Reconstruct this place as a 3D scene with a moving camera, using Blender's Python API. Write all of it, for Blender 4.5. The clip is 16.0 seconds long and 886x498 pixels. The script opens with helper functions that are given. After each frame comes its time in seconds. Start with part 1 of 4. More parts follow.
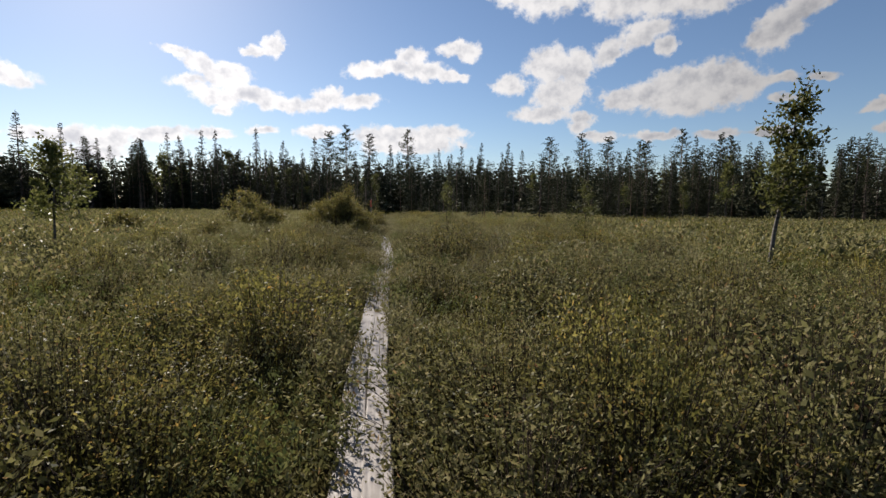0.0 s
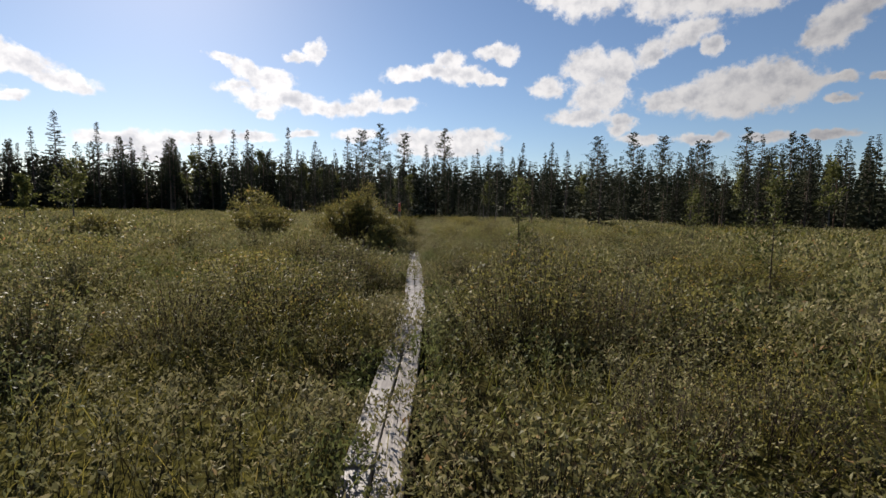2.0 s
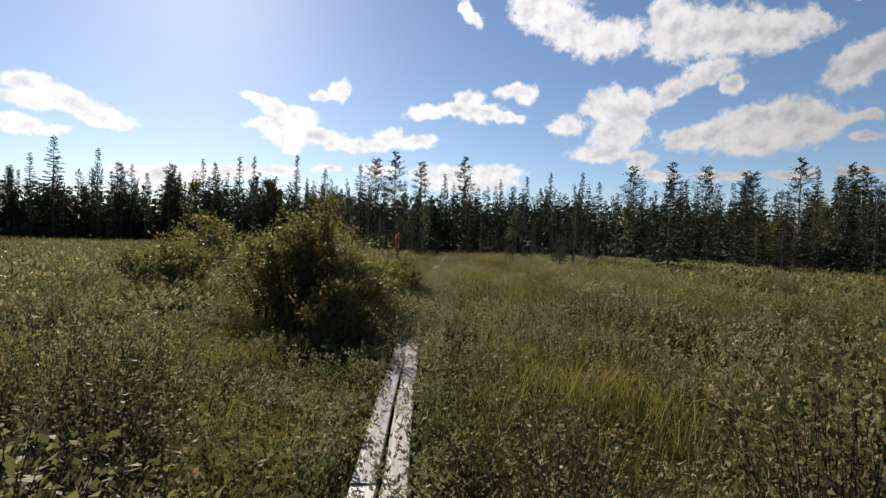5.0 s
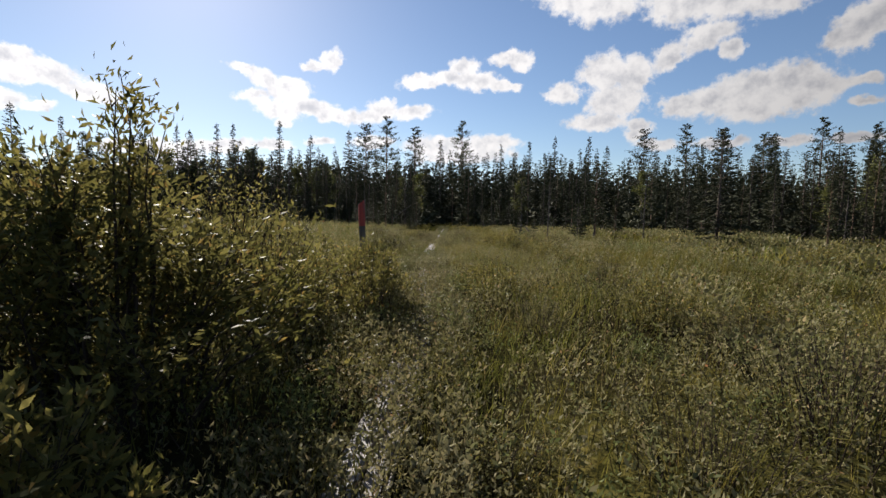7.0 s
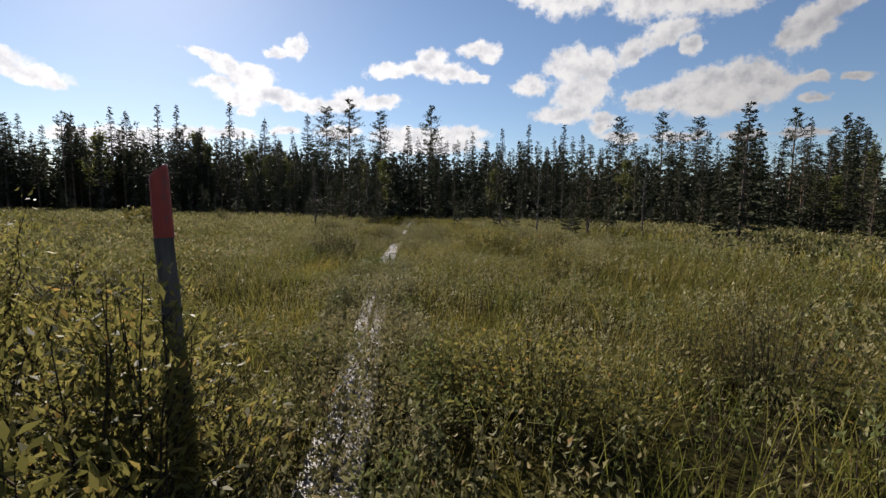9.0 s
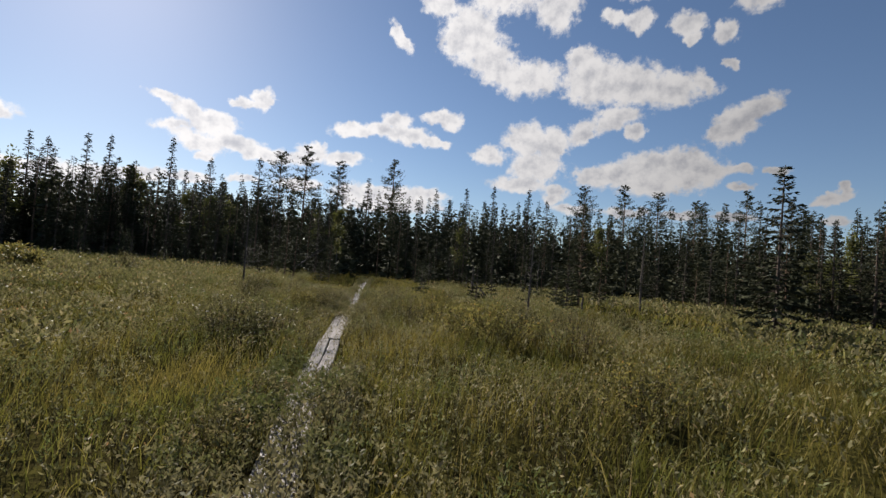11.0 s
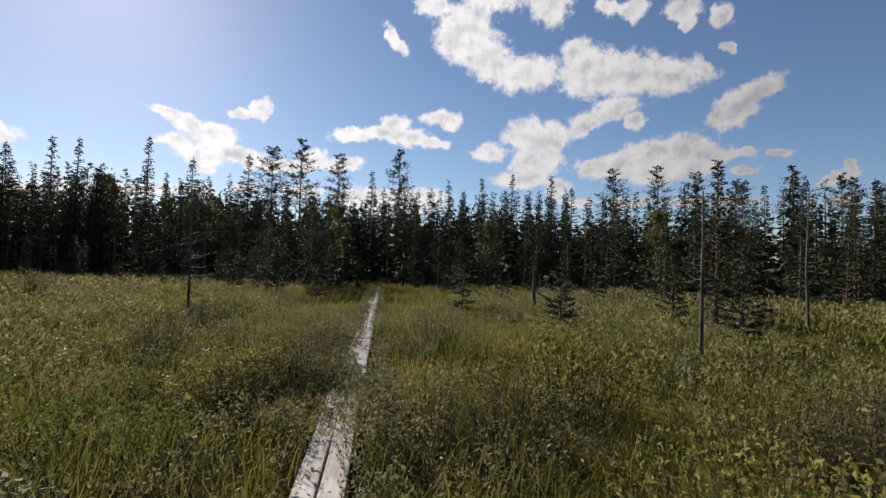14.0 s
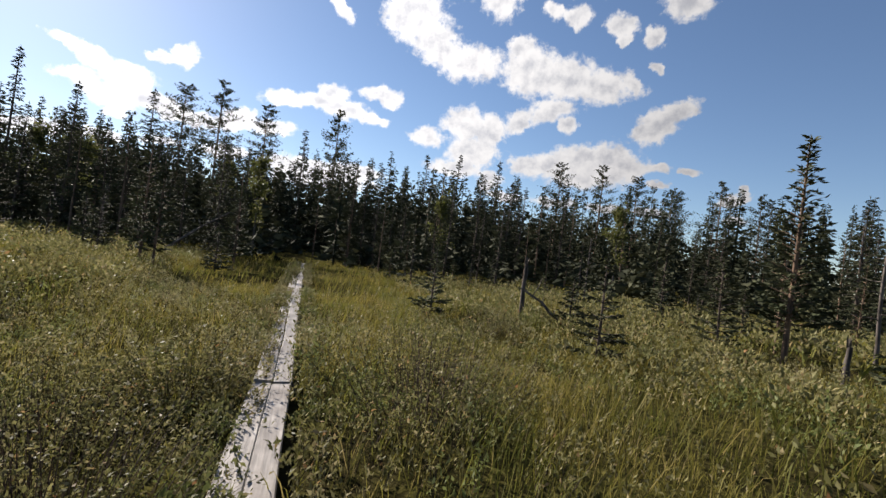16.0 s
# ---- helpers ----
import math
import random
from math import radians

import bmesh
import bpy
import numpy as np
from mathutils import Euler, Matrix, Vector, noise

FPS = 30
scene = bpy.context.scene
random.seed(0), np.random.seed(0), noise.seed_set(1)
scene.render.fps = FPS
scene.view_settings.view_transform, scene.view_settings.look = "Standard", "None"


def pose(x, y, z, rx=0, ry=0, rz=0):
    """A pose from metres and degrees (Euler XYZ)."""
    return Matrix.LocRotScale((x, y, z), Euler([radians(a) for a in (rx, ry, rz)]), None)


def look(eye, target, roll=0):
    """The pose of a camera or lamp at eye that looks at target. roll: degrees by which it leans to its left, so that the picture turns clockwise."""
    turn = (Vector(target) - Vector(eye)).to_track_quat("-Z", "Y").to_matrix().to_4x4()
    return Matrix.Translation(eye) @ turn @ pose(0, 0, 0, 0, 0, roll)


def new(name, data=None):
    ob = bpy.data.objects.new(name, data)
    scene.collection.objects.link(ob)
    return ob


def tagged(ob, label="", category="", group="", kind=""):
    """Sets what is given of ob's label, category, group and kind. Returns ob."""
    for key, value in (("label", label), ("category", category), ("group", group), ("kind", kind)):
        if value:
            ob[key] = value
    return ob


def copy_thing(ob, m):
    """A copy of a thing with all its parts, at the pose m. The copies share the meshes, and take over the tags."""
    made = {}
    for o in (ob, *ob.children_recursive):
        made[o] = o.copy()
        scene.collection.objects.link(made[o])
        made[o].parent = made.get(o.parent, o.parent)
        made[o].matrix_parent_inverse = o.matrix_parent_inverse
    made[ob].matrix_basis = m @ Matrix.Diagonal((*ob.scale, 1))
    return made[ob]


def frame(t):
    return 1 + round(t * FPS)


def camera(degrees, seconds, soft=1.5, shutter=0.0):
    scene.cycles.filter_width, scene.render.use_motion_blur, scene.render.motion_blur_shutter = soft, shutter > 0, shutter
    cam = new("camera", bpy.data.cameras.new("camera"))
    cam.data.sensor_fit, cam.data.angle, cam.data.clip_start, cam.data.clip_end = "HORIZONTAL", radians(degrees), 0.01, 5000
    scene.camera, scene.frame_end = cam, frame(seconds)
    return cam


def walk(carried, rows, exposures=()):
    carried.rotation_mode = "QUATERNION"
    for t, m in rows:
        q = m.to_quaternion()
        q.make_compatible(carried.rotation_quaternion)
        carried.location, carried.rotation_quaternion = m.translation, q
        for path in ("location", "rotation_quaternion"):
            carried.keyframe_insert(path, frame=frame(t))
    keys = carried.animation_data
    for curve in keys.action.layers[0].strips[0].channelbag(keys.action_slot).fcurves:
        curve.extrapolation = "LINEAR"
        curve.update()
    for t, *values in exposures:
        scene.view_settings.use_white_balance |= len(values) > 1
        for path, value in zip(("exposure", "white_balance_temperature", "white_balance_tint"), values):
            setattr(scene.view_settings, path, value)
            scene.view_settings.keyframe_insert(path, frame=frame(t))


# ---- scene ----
EXPOSURE = [(0.0, 0.90, 6500, 13), (2.5, 0.88, 6500, 13), (4.5, 0.98, 6500, 13), (9.0, 0.93, 6500, 13), (10.0, 0.68, 6500, 13), (12.5, 0.92, 6500, 13), (14.2, 0.82, 6500, 13), (16.0, 1.2, 6500, 13)]
cam = camera(87.99, 16.0)
PATH = [
    (0.0, pose(-0.000, -0.000, 1.413, 84.34, -0.45, 1.29)),
    (0.5, pose(-0.181, 1.381, 1.450, 80.86, -2.06, 1.17)),
    (1.0, pose(-0.347, 2.716, 1.449, 82.36, -2.46, 2.99)),
    (1.5, pose(-0.504, 4.025, 1.443, 81.48, -2.72, 5.03)),
    (2.0, pose(-0.646, 5.320, 1.451, 84.68, -1.02, 5.65)),
    (2.5, pose(-0.785, 6.595, 1.451, 87.75, -2.45, 0.97)),
    (3.0, pose(-0.927, 7.859, 1.450, 87.96, -1.60, 0.52)),
    (3.5, pose(-1.074, 9.119, 1.450, 86.31, -0.63, 2.42)),
    (4.0, pose(-1.229, 10.384, 1.446, 85.26, -0.46, 4.10)),
    (4.5, pose(-1.389, 11.650, 1.452, 85.39, -0.13, 8.96)),
    (4.7, pose(-1.459, 12.153, 1.456, 89.14, -1.83, 8.10)),
    (6.8, pose(-2.209, 17.413, 1.443, 84.48, 0.64, 5.66)),
    (7.0, pose(-2.273, 17.887, 1.437, 85.40, -0.86, 7.51)),
    (7.5, pose(-2.395, 19.012, 1.450, 88.47, -3.84, -0.05)),
    (8.0, pose(-2.511, 20.113, 1.416, 94.04, -8.84, -3.53)),
    (8.5, pose(-2.637, 21.198, 1.491, 89.21, -2.95, 2.01)),
    (9.0, pose(-2.744, 22.312, 1.413, 84.40, -0.90, 3.63)),
    (9.5, pose(-2.879, 23.412, 1.459, 92.51, -3.01, -3.43)),
    (10.0, pose(-3.031, 24.506, 1.459, 99.50, -4.29, -3.18)),
    (10.2, pose(-3.101, 24.945, 1.470, 96.39, -4.31, -2.77)),
    (12.3, pose(-3.875, 29.600, 1.450, 90.55, -6.72, 1.08)),
    (12.5, pose(-3.947, 30.057, 1.477, 91.14, -6.07, 2.72)),
    (13.0, pose(-4.116, 31.245, 1.496, 90.97, -6.12, 2.18)),
    (13.5, pose(-4.309, 32.499, 1.512, 92.69, -1.65, 4.76)),
    (14.0, pose(-4.523, 33.810, 1.467, 91.98, -1.45, -1.20)),
    (14.5, pose(-4.727, 35.063, 1.426, 91.81, -1.90, -0.66)),
    (15.0, pose(-4.921, 36.211, 1.359, 91.32, -4.87, -1.80)),
    (15.5, pose(-5.104, 37.342, 1.328, 92.01, -7.27, -1.32)),
    (16.0, pose(-5.230, 38.428, 1.358, 90.51, -6.98, -10.39)),
]
walk(cam, PATH, EXPOSURE)

# ---- sky, sun ----
SUN_AZ, SUN_EL = -36.5, 30.0          # degrees from +y (left is negative) and above the horizon
ca, sa, ce, se = math.cos(radians(SUN_AZ)), math.sin(radians(SUN_AZ)), math.cos(radians(SUN_EL)), math.sin(radians(SUN_EL))
SUN_WAY = (sa * ce, ca * ce, se)
world = bpy.data.worlds.new("sky")
scene.world = world
world.use_nodes = True
wn, wl = world.node_tree.nodes, world.node_tree.links
wn.clear()
sky = wn.new("ShaderNodeTexSky")
sky.sky_type = "NISHITA"
sky.sun_disc = False
sky.sun_elevation = radians(SUN_EL)
sky.sun_rotation = radians(SUN_AZ)
sky.altitude = 200
sky.air_density, sky.dust_density, sky.ozone_density = 1.0, 0.28, 3.2
SKY_STRENGTH, CLOUD_STRENGTH, SUN_STRENGTH = 0.054, 0.40, 5.0
# clouds: azimuth, elevation, half length, half height and tilt in degrees
CLOUDS = {}
CLOUDS["long_bank"] = [(-30.6, 15.3, 1.8, 0.6, -1), (-28.2, 14.5, 2.1, 1.0, -19), (-26.0, 13.7, 2.8, 1.3, -8), (-29.8, 12.7, 1.9, 0.6, 8), (-27.1, 11.5, 2.8, 1.2, -9), (-23.6, 11.9, 3.6, 1.1, -9), (-20.0, 11.2, 3.2, 1.0, 0), (-16.1, 11.5, 2.0, 0.9, 5), (-26.5, 10.0, 1.0, 0.5, 6), (-14.8, 12.3, 2.0, 1.2, 4), (-11.5, 11.9, 2.6, 0.9, 4), (-21.0, 17.0, 1.1, 1.2, 7), (-23.0, 16.3, 1.8, 0.6, 8)]
CLOUDS["small_pair"] = [(-10.6, 15.3, 2.6, 0.7, 6), (-6.9, 16.0, 2.1, 0.8, 5), (-5.2, 17.2, 2.0, 0.9, 5), (-4.1, 15.6, 3.5, 1.1, -5), (-0.1, 14.8, 1.8, 0.7, 3), (-0.3, 18.0, 2.0, 0.8, 4), (1.8, 17.5, 1.4, 1.1, 3)]
CLOUDS["great_arch"] = [(-0.7, 29.8, 2.3, 1.1, 4), (3.3, 27.1, 3.8, 3.1, 3), (5.4, 34.2, 3.5, 2.4, 1), (9.0, 36.6, 4.4, 2.7, -1), (7.0, 31.6, 4.4, 2.3, 0), (13.6, 30.4, 3.0, 2.5, -27), (6.2, 24.6, 3.6, 2.4, -30), (10.7, 22.8, 4.0, 2.0, 0), (18.6, 22.4, 4.1, 2.6, -2), (17.1, 24.7, 1.7, 1.4, -2), (23.3, 21.7, 3.8, 2.4, -4), (27.1, 21.0, 3.3, 1.9, -5), (30.4, 21.5, 1.9, 0.9, -35), (-5.5, 26.2, 1.9, 0.8, -40), (21.4, 18.3, 2.9, 1.2, 13), (18.0, 16.8, 2.3, 1.2, 30), (23.6, 16.9, 1.0, 0.9, -2)]
CLOUDS["right_heap"] = [(11.5, 16.0, 2.9, 2.0, 0), (14.3, 15.2, 2.0, 2.1, 0), (6.7, 14.0, 2.0, 1.1, 2), (12.4, 12.7, 3.2, 1.8, 1), (10.4, 10.7, 3.5, 1.0, 1), (14.9, 9.2, 1.5, 0.8, 1)]
CLOUDS["right_bank"] = [(26.1, 13.2, 4.6, 1.6, 8), (28.5, 12.5, 4.0, 2.3, -3), (22.4, 12.0, 4.9, 1.4, 9), (19.2, 11.7, 2.3, 1.2, 0), (31.3, 12.3, 2.2, 1.3, -3), (25.5, 10.9, 4.1, 1.3, -2), (35.4, 18.3, 2.4, 1.0, 20), (33.9, 17.1, 2.1, 1.7, 27), (32.9, 16.1, 2.0, 1.0, 5), (41.8, 9.1, 2.1, 0.5, 15), (42.8, 10.1, 0.6, 0.8, -4)]
CLOUDS["high_heap"] = [(23.8, 34.0, 6.2, 2.7, -8), (29.0, 35.4, 6.7, 2.4, -11), (37.7, 32.5, 4.0, 2.8, 15), (35.4, 29.4, 2.7, 1.8, -12), (23.1, 31.8, 3.3, 1.6, -7), (20.4, 28.7, 1.5, 0.8, -21), (23.3, 28.2, 1.7, 1.1, -6), (28.6, 27.3, 1.8, 1.1, -8), (29.1, 25.9, 0.9, 0.8, -7), (32.4, 26.0, 1.1, 1.1, -9), (33.2, 22.8, 0.8, 0.5, -27)]
CLOUDS["left_bank"] = [(-49.9, 12.9, 2.4, 1.0, -2), (-47.9, 12.3, 3.3, 1.1, -9), (-44.5, 11.0, 2.8, 0.9, -4), (-50.0, 11.6, 2.4, 0.8, 3), (-51.2, 9.5, 2.0, 0.7, 8), (-48.5, 9.2, 1.7, 0.5, 7)]
CLOUDS["horizon_bank"] = [(-42.2, 6.1, 2.5, 0.7, 7), (-40.2, 6.3, 2.6, 0.8, 7), (-37.1, 6.2, 2.8, 1.1, 6), (-38.5, 4.9, 3.2, 0.8, 6), (-32.4, 7.0, 3.2, 0.8, 6), (-27.6, 7.5, 2.0, 0.6, 5), (-22.4, 8.1, 1.7, 0.5, 5), (-16.1, 8.4, 2.6, 0.8, 4), (-8.0, 8.2, 4.9, 1.1, 2), (-1.7, 8.5, 3.5, 1.0, 1), (-5.2, 7.0, 6.3, 1.1, 2), (15.0, 9.9, 1.6, 0.8, -1), (17.3, 7.9, 2.5, 0.6, -1), (23.4, 7.7, 2.3, 0.6, -2), (29.0, 7.6, 2.1, 0.5, -3), (33.6, 7.4, 1.9, 0.5, -3), (42.3, 7.1, 1.1, 0.5, -4)]
CLOUDS["far_shreds"] = [(34.3, 12.4, 1.4, 0.6, 5), (37.5, 12.1, 1.3, 0.4, -7), (34.4, 10.6, 1.3, 0.4, -5)]


def wmath(op, a, b=None, c=None):
    n = wn.new("ShaderNodeMath")
    n.operation = op
    for i, v in enumerate((a, b, c)):
        if v is None:
            continue
        if isinstance(v, (int, float)):
            n.inputs[i].default_value = v
        else:
            wl.new(v, n.inputs[i])
    return n.outputs[0]


def build_sky():
    co = wn.new("ShaderNodeTexCoord").outputs["Generated"]
    sep = wn.new("ShaderNodeSeparateXYZ")
    wl.new(co, sep.inputs[0])
    az = wmath("MULTIPLY", wmath("ARCTAN2", sep.outputs[0], sep.outputs[1]), 180 / math.pi)
    el = wmath("MULTIPLY", wmath("ARCSINE", sep.outputs[2]), 180 / math.pi)
    flat = wn.new("ShaderNodeCombineXYZ")
    wl.new(az, flat.inputs[0])
    wl.new(el, flat.inputs[1])
    # ragged edges: the place is shifted by noise at two scales
    shifted = flat.outputs[0]
    for scale, amount in ((0.3, 1.1), (0.9, 0.8), (2.6, 0.16)):
        nz = wn.new("ShaderNodeTexNoise")
        nz.inputs["Scale"].default_value = scale
        nz.inputs["Detail"].default_value = 3
        nz.inputs["Roughness"].default_value = 0.5
        wl.new(flat.outputs[0], nz.inputs["Vector"])
        off = wn.new("ShaderNodeVectorMath")
        off.operation = "MULTIPLY_ADD"
        wl.new(nz.outputs["Color"], off.inputs[0])
        off.inputs[1].default_value = (2 * amount, 1.1 * amount, 0)
        off.inputs[2].default_value = (-amount, -0.55 * amount, 0)
        add = wn.new("ShaderNodeVectorMath")
        wl.new(shifted, add.inputs[0])
        wl.new(off.outputs[0], add.inputs[1])
        shifted = add.outputs[0]
    field = None
    place = shifted
    for group in CLOUDS.values():
        if field is not None:
            # one bank after another
            order = wn.new("ShaderNodeVectorMath")
            order.operation = "MULTIPLY_ADD"
            wl.new(field, order.inputs[0])
            order.inputs[1].default_value = (1e-7, 1e-7, 0)
            wl.new(shifted, order.inputs[2])
            place = order.outputs[0]
        for a, e, rx, ry, tilt in group:
            fit = wn.new("ShaderNodeMapping")
            fit.vector_type = "TEXTURE"
            wl.new(place, fit.inputs["Vector"])
            fit.inputs["Location"].default_value = (a, e, 0)
            fit.inputs["Rotation"].default_value = (0, 0, radians(tilt))
            fit.inputs["Scale"].default_value = (rx * 1.2, ry * 1.2, 1)
            ln = wn.new("ShaderNodeVectorMath")
            ln.operation = "LENGTH"
            wl.new(fit.outputs[0], ln.inputs[0])
            blob = wmath("SUBTRACT", 1.0, ln.outputs["Value"])
            field = blob if field is None else wmath("SMOOTH_MAX", field, blob, 0.3)
    def cloud_noise(scale, detail, shift):
        moved = wn.new("ShaderNodeVectorMath")
        wl.new(flat.outputs[0], moved.inputs[0])
        moved.inputs[1].default_value = (*shift, 0)
        nz = wn.new("ShaderNodeTexNoise")
        nz.inputs["Scale"].default_value, nz.inputs["Detail"].default_value = scale, detail
        nz.inputs["Roughness"].default_value = 0.62
        wl.new(moved.outputs[0], nz.inputs["Vector"])
        return nz.outputs[0]

    billow, fleck = cloud_noise(0.8, 8, (0, 0)), cloud_noise(3.2, 6, (3, 5))
    dense = wmath("ADD", field, wmath("MULTIPLY_ADD", billow, 1.1, -0.56))
    dense = wmath("ADD", dense, wmath("MULTIPLY_ADD", fleck, 0.2, -0.1))
    cover = wn.new("ShaderNodeMapRange")
    cover.interpolation_type = "SMOOTHSTEP"
    wl.new(dense, cover.inputs[0])
    cover.inputs[1].default_value, cover.inputs[2].default_value = -0.04, 0.4
    # thick parts are greyer, edges and billows towards the sun shine
    relief = wmath("SUBTRACT", cloud_noise(0.34, 4, (0, 0)), cloud_noise(0.34, 4, (-0.7, 1.0)))
    shade = wmath("ADD", wmath("MULTIPLY_ADD", dense, 0.26, 0.06), wmath("MULTIPLY", relief, -1.15))
    thick = wn.new("ShaderNodeMapRange")
    thick.interpolation_type = "SMOOTHSTEP"
    wl.new(shade, thick.inputs[0])
    thick.inputs[1].default_value, thick.inputs[2].default_value = 0.0, 0.62
    tone = wn.new("ShaderNodeMix")
    tone.data_type = "RGBA"
    wl.new(thick.outputs[0], tone.inputs[0])
    tone.inputs[6].default_value = (1.14, 1.13, 1.11, 1)
    tone.inputs[7].default_value = (0.66, 0.68, 0.73, 1)
    facing = wn.new("ShaderNodeVectorMath")
    facing.operation = "DOT_PRODUCT"
    wl.new(co, facing.inputs[0])
    facing.inputs[1].default_value = SUN_WAY
    glow = wn.new("ShaderNodeMapRange")
    wl.new(facing.outputs["Value"], glow.inputs[0])
    glow.inputs[1].default_value, glow.inputs[2].default_value = 0.35, 0.95
    glow.inputs[3].default_value, glow.inputs[4].default_value = 0.58 * CLOUD_STRENGTH, 1.3 * CLOUD_STRENGTH
    cloud = wn.new("ShaderNodeBackground")
    wl.new(tone.outputs[2], cloud.inputs[0])
    wl.new(glow.outputs[0], cloud.inputs[1])
    clear = wn.new("ShaderNodeBackground")
    wl.new(sky.outputs[0], clear.inputs[0])
    clear.inputs[1].default_value = SKY_STRENGTH
    mix = wn.new("ShaderNodeMixShader")
    wl.new(cover.outputs[0], mix.inputs[0])
    wl.new(clear.outputs[0], mix.inputs[1])
    wl.new(cloud.outputs[0], mix.inputs[2])
    wl.new(mix.outputs[0], wn.new("ShaderNodeOutputWorld").inputs[0])


build_sky()
sun = bpy.data.lights.new("sun", "SUN")
sun.energy, sun.angle, sun.color = SUN_STRENGTH, radians(0.6), (1.0, 0.94, 0.84)
new("sun", sun).matrix_world = look((sa * ce * 100, ca * ce * 100, se * 100), (0, 0, 0))


# ---- materials ----
def material(name):
    m = bpy.data.materials.new(name)
    m.use_nodes = True
    nt = m.node_tree
    return m, nt.nodes, nt.links, nt.nodes["Principled BSDF"]


def ramp(nodes, links, source, stops):
    r = nodes.new("ShaderNodeValToRGB")
    while len(r.color_ramp.elements) < len(stops):
        r.color_ramp.elements.new(0.5)
    for el, (p, c) in zip(r.color_ramp.elements, stops):
        el.position, el.color = p, (*c, 1)
    links.new(source, r.inputs[0])
    return r.outputs[0]


def noise_of(nodes, links, scale, detail=5, stretch=(1, 1, 1), kind="Object"):
    tc = nodes.new("ShaderNodeTexCoord")
    mp = nodes.new("ShaderNodeMapping")
    mp.inputs["Scale"].default_value = stretch
    links.new(tc.outputs[kind], mp.inputs[0])
    n = nodes.new("ShaderNodeTexNoise")
    n.inputs["Scale"].default_value, n.inputs["Detail"].default_value = scale, detail
    links.new(mp.outputs[0], n.inputs["Vector"])
    return n.outputs[0]


def leafy(name, stops, patch, through_light=0.35, rough=0.55, patch_scale=0.35, accent=None):
    """Leaves: each leaf its own shade, patches of metres in size, light that shines through."""
    m, nodes, links, bsdf = material(name)
    geo = nodes.new("ShaderNodeNewGeometry")
    own = ramp(nodes, links, geo.outputs["Random Per Island"], stops)
    pn = noise_of(nodes, links, patch_scale, 4)
    mr = nodes.new("ShaderNodeMapRange")
    links.new(pn, mr.inputs[0])
    mr.inputs[1].default_value, mr.inputs[2].default_value = 0.42, 0.62
    mr.inputs[3].default_value, mr.inputs[4].default_value = 0.0, 0.65
    mix = nodes.new("ShaderNodeMix")
    mix.data_type = "RGBA"
    links.new(mr.outputs[0], mix.inputs[0])
    links.new(own, mix.inputs[6])
    mix.inputs[7].default_value = (*patch, 1)
    colour = mix.outputs[2]
    if accent:
        am = nodes.new("ShaderNodeMapRange")
        links.new(noise_of(nodes, links, patch_scale * 3.1, 3), am.inputs[0])
        am.inputs[1].default_value, am.inputs[2].default_value = 0.5, 0.62
        am.inputs[3].default_value, am.inputs[4].default_value = 0.0, 0.75
        ax = nodes.new("ShaderNodeMix")
        ax.data_type = "RGBA"
        links.new(am.outputs[0], ax.inputs[0])
        links.new(colour, ax.inputs[6])
        ax.inputs[7].default_value = (*accent, 1)
        colour = ax.outputs[2]
    # each plant a little lighter or darker than the next
    oi = nodes.new("ShaderNodeObjectInfo")
    vary = nodes.new("ShaderNodeMapRange")
    links.new(oi.outputs["Random"], vary.inputs[0])
    vary.inputs[3].default_value, vary.inputs[4].default_value = 0.78, 1.22
    hs = nodes.new("ShaderNodeHueSaturation")
    links.new(vary.outputs[0], hs.inputs["Value"])
    links.new(colour, hs.inputs["Color"])
    colour = hs.outputs[0]
    links.new(colour, bsdf.inputs["Base Color"])
    bsdf.inputs["Roughness"].default_value = rough
    bsdf.inputs["Specular IOR Level"].default_value = 0.1
    tr = nodes.new("ShaderNodeBsdfTranslucent")
    links.new(colour, tr.inputs[0])
    ms = nodes.new("ShaderNodeMixShader")
    ms.inputs[0].default_value = through_light
    links.new(bsdf.outputs[0], ms.inputs[1])
    links.new(tr.outputs[0], ms.inputs[2])
    links.new(ms.outputs[0], nodes["Material Output"].inputs[0])
    return m


def woody(name, dark, light, scale=14, stretch=(1, 1, 0.15), rough=0.85, bump=0.4):
    m, nodes, links, bsdf = material(name)
    n = noise_of(nodes, links, scale, 8, stretch)
    big = noise_of(nodes, links, 1.1, 3)
    mul = nodes.new("ShaderNodeMath")
    mul.operation = "MULTIPLY_ADD"
    links.new(big, mul.inputs[0])
    mul.inputs[1].default_value = 0.5
    mul.inputs[2].default_value = -0.25
    add = nodes.new("ShaderNodeMath")
    links.new(n, add.inputs[0])
    links.new(mul.outputs[0], add.inputs[1])
    links.new(ramp(nodes, links, add.outputs[0], [(0.3, dark), (0.7, light)]), bsdf.inputs["Base Color"])
    bsdf.inputs["Roughness"].default_value = rough
    bsdf.inputs["Specular IOR Level"].default_value = 0.15
    b = nodes.new("ShaderNodeBump")
    b.inputs["Strength"].default_value, b.inputs["Distance"].default_value = bump, 0.01
    links.new(n, b.inputs["Height"])
    links.new(b.outputs[0], bsdf.inputs["Normal"])
    return m


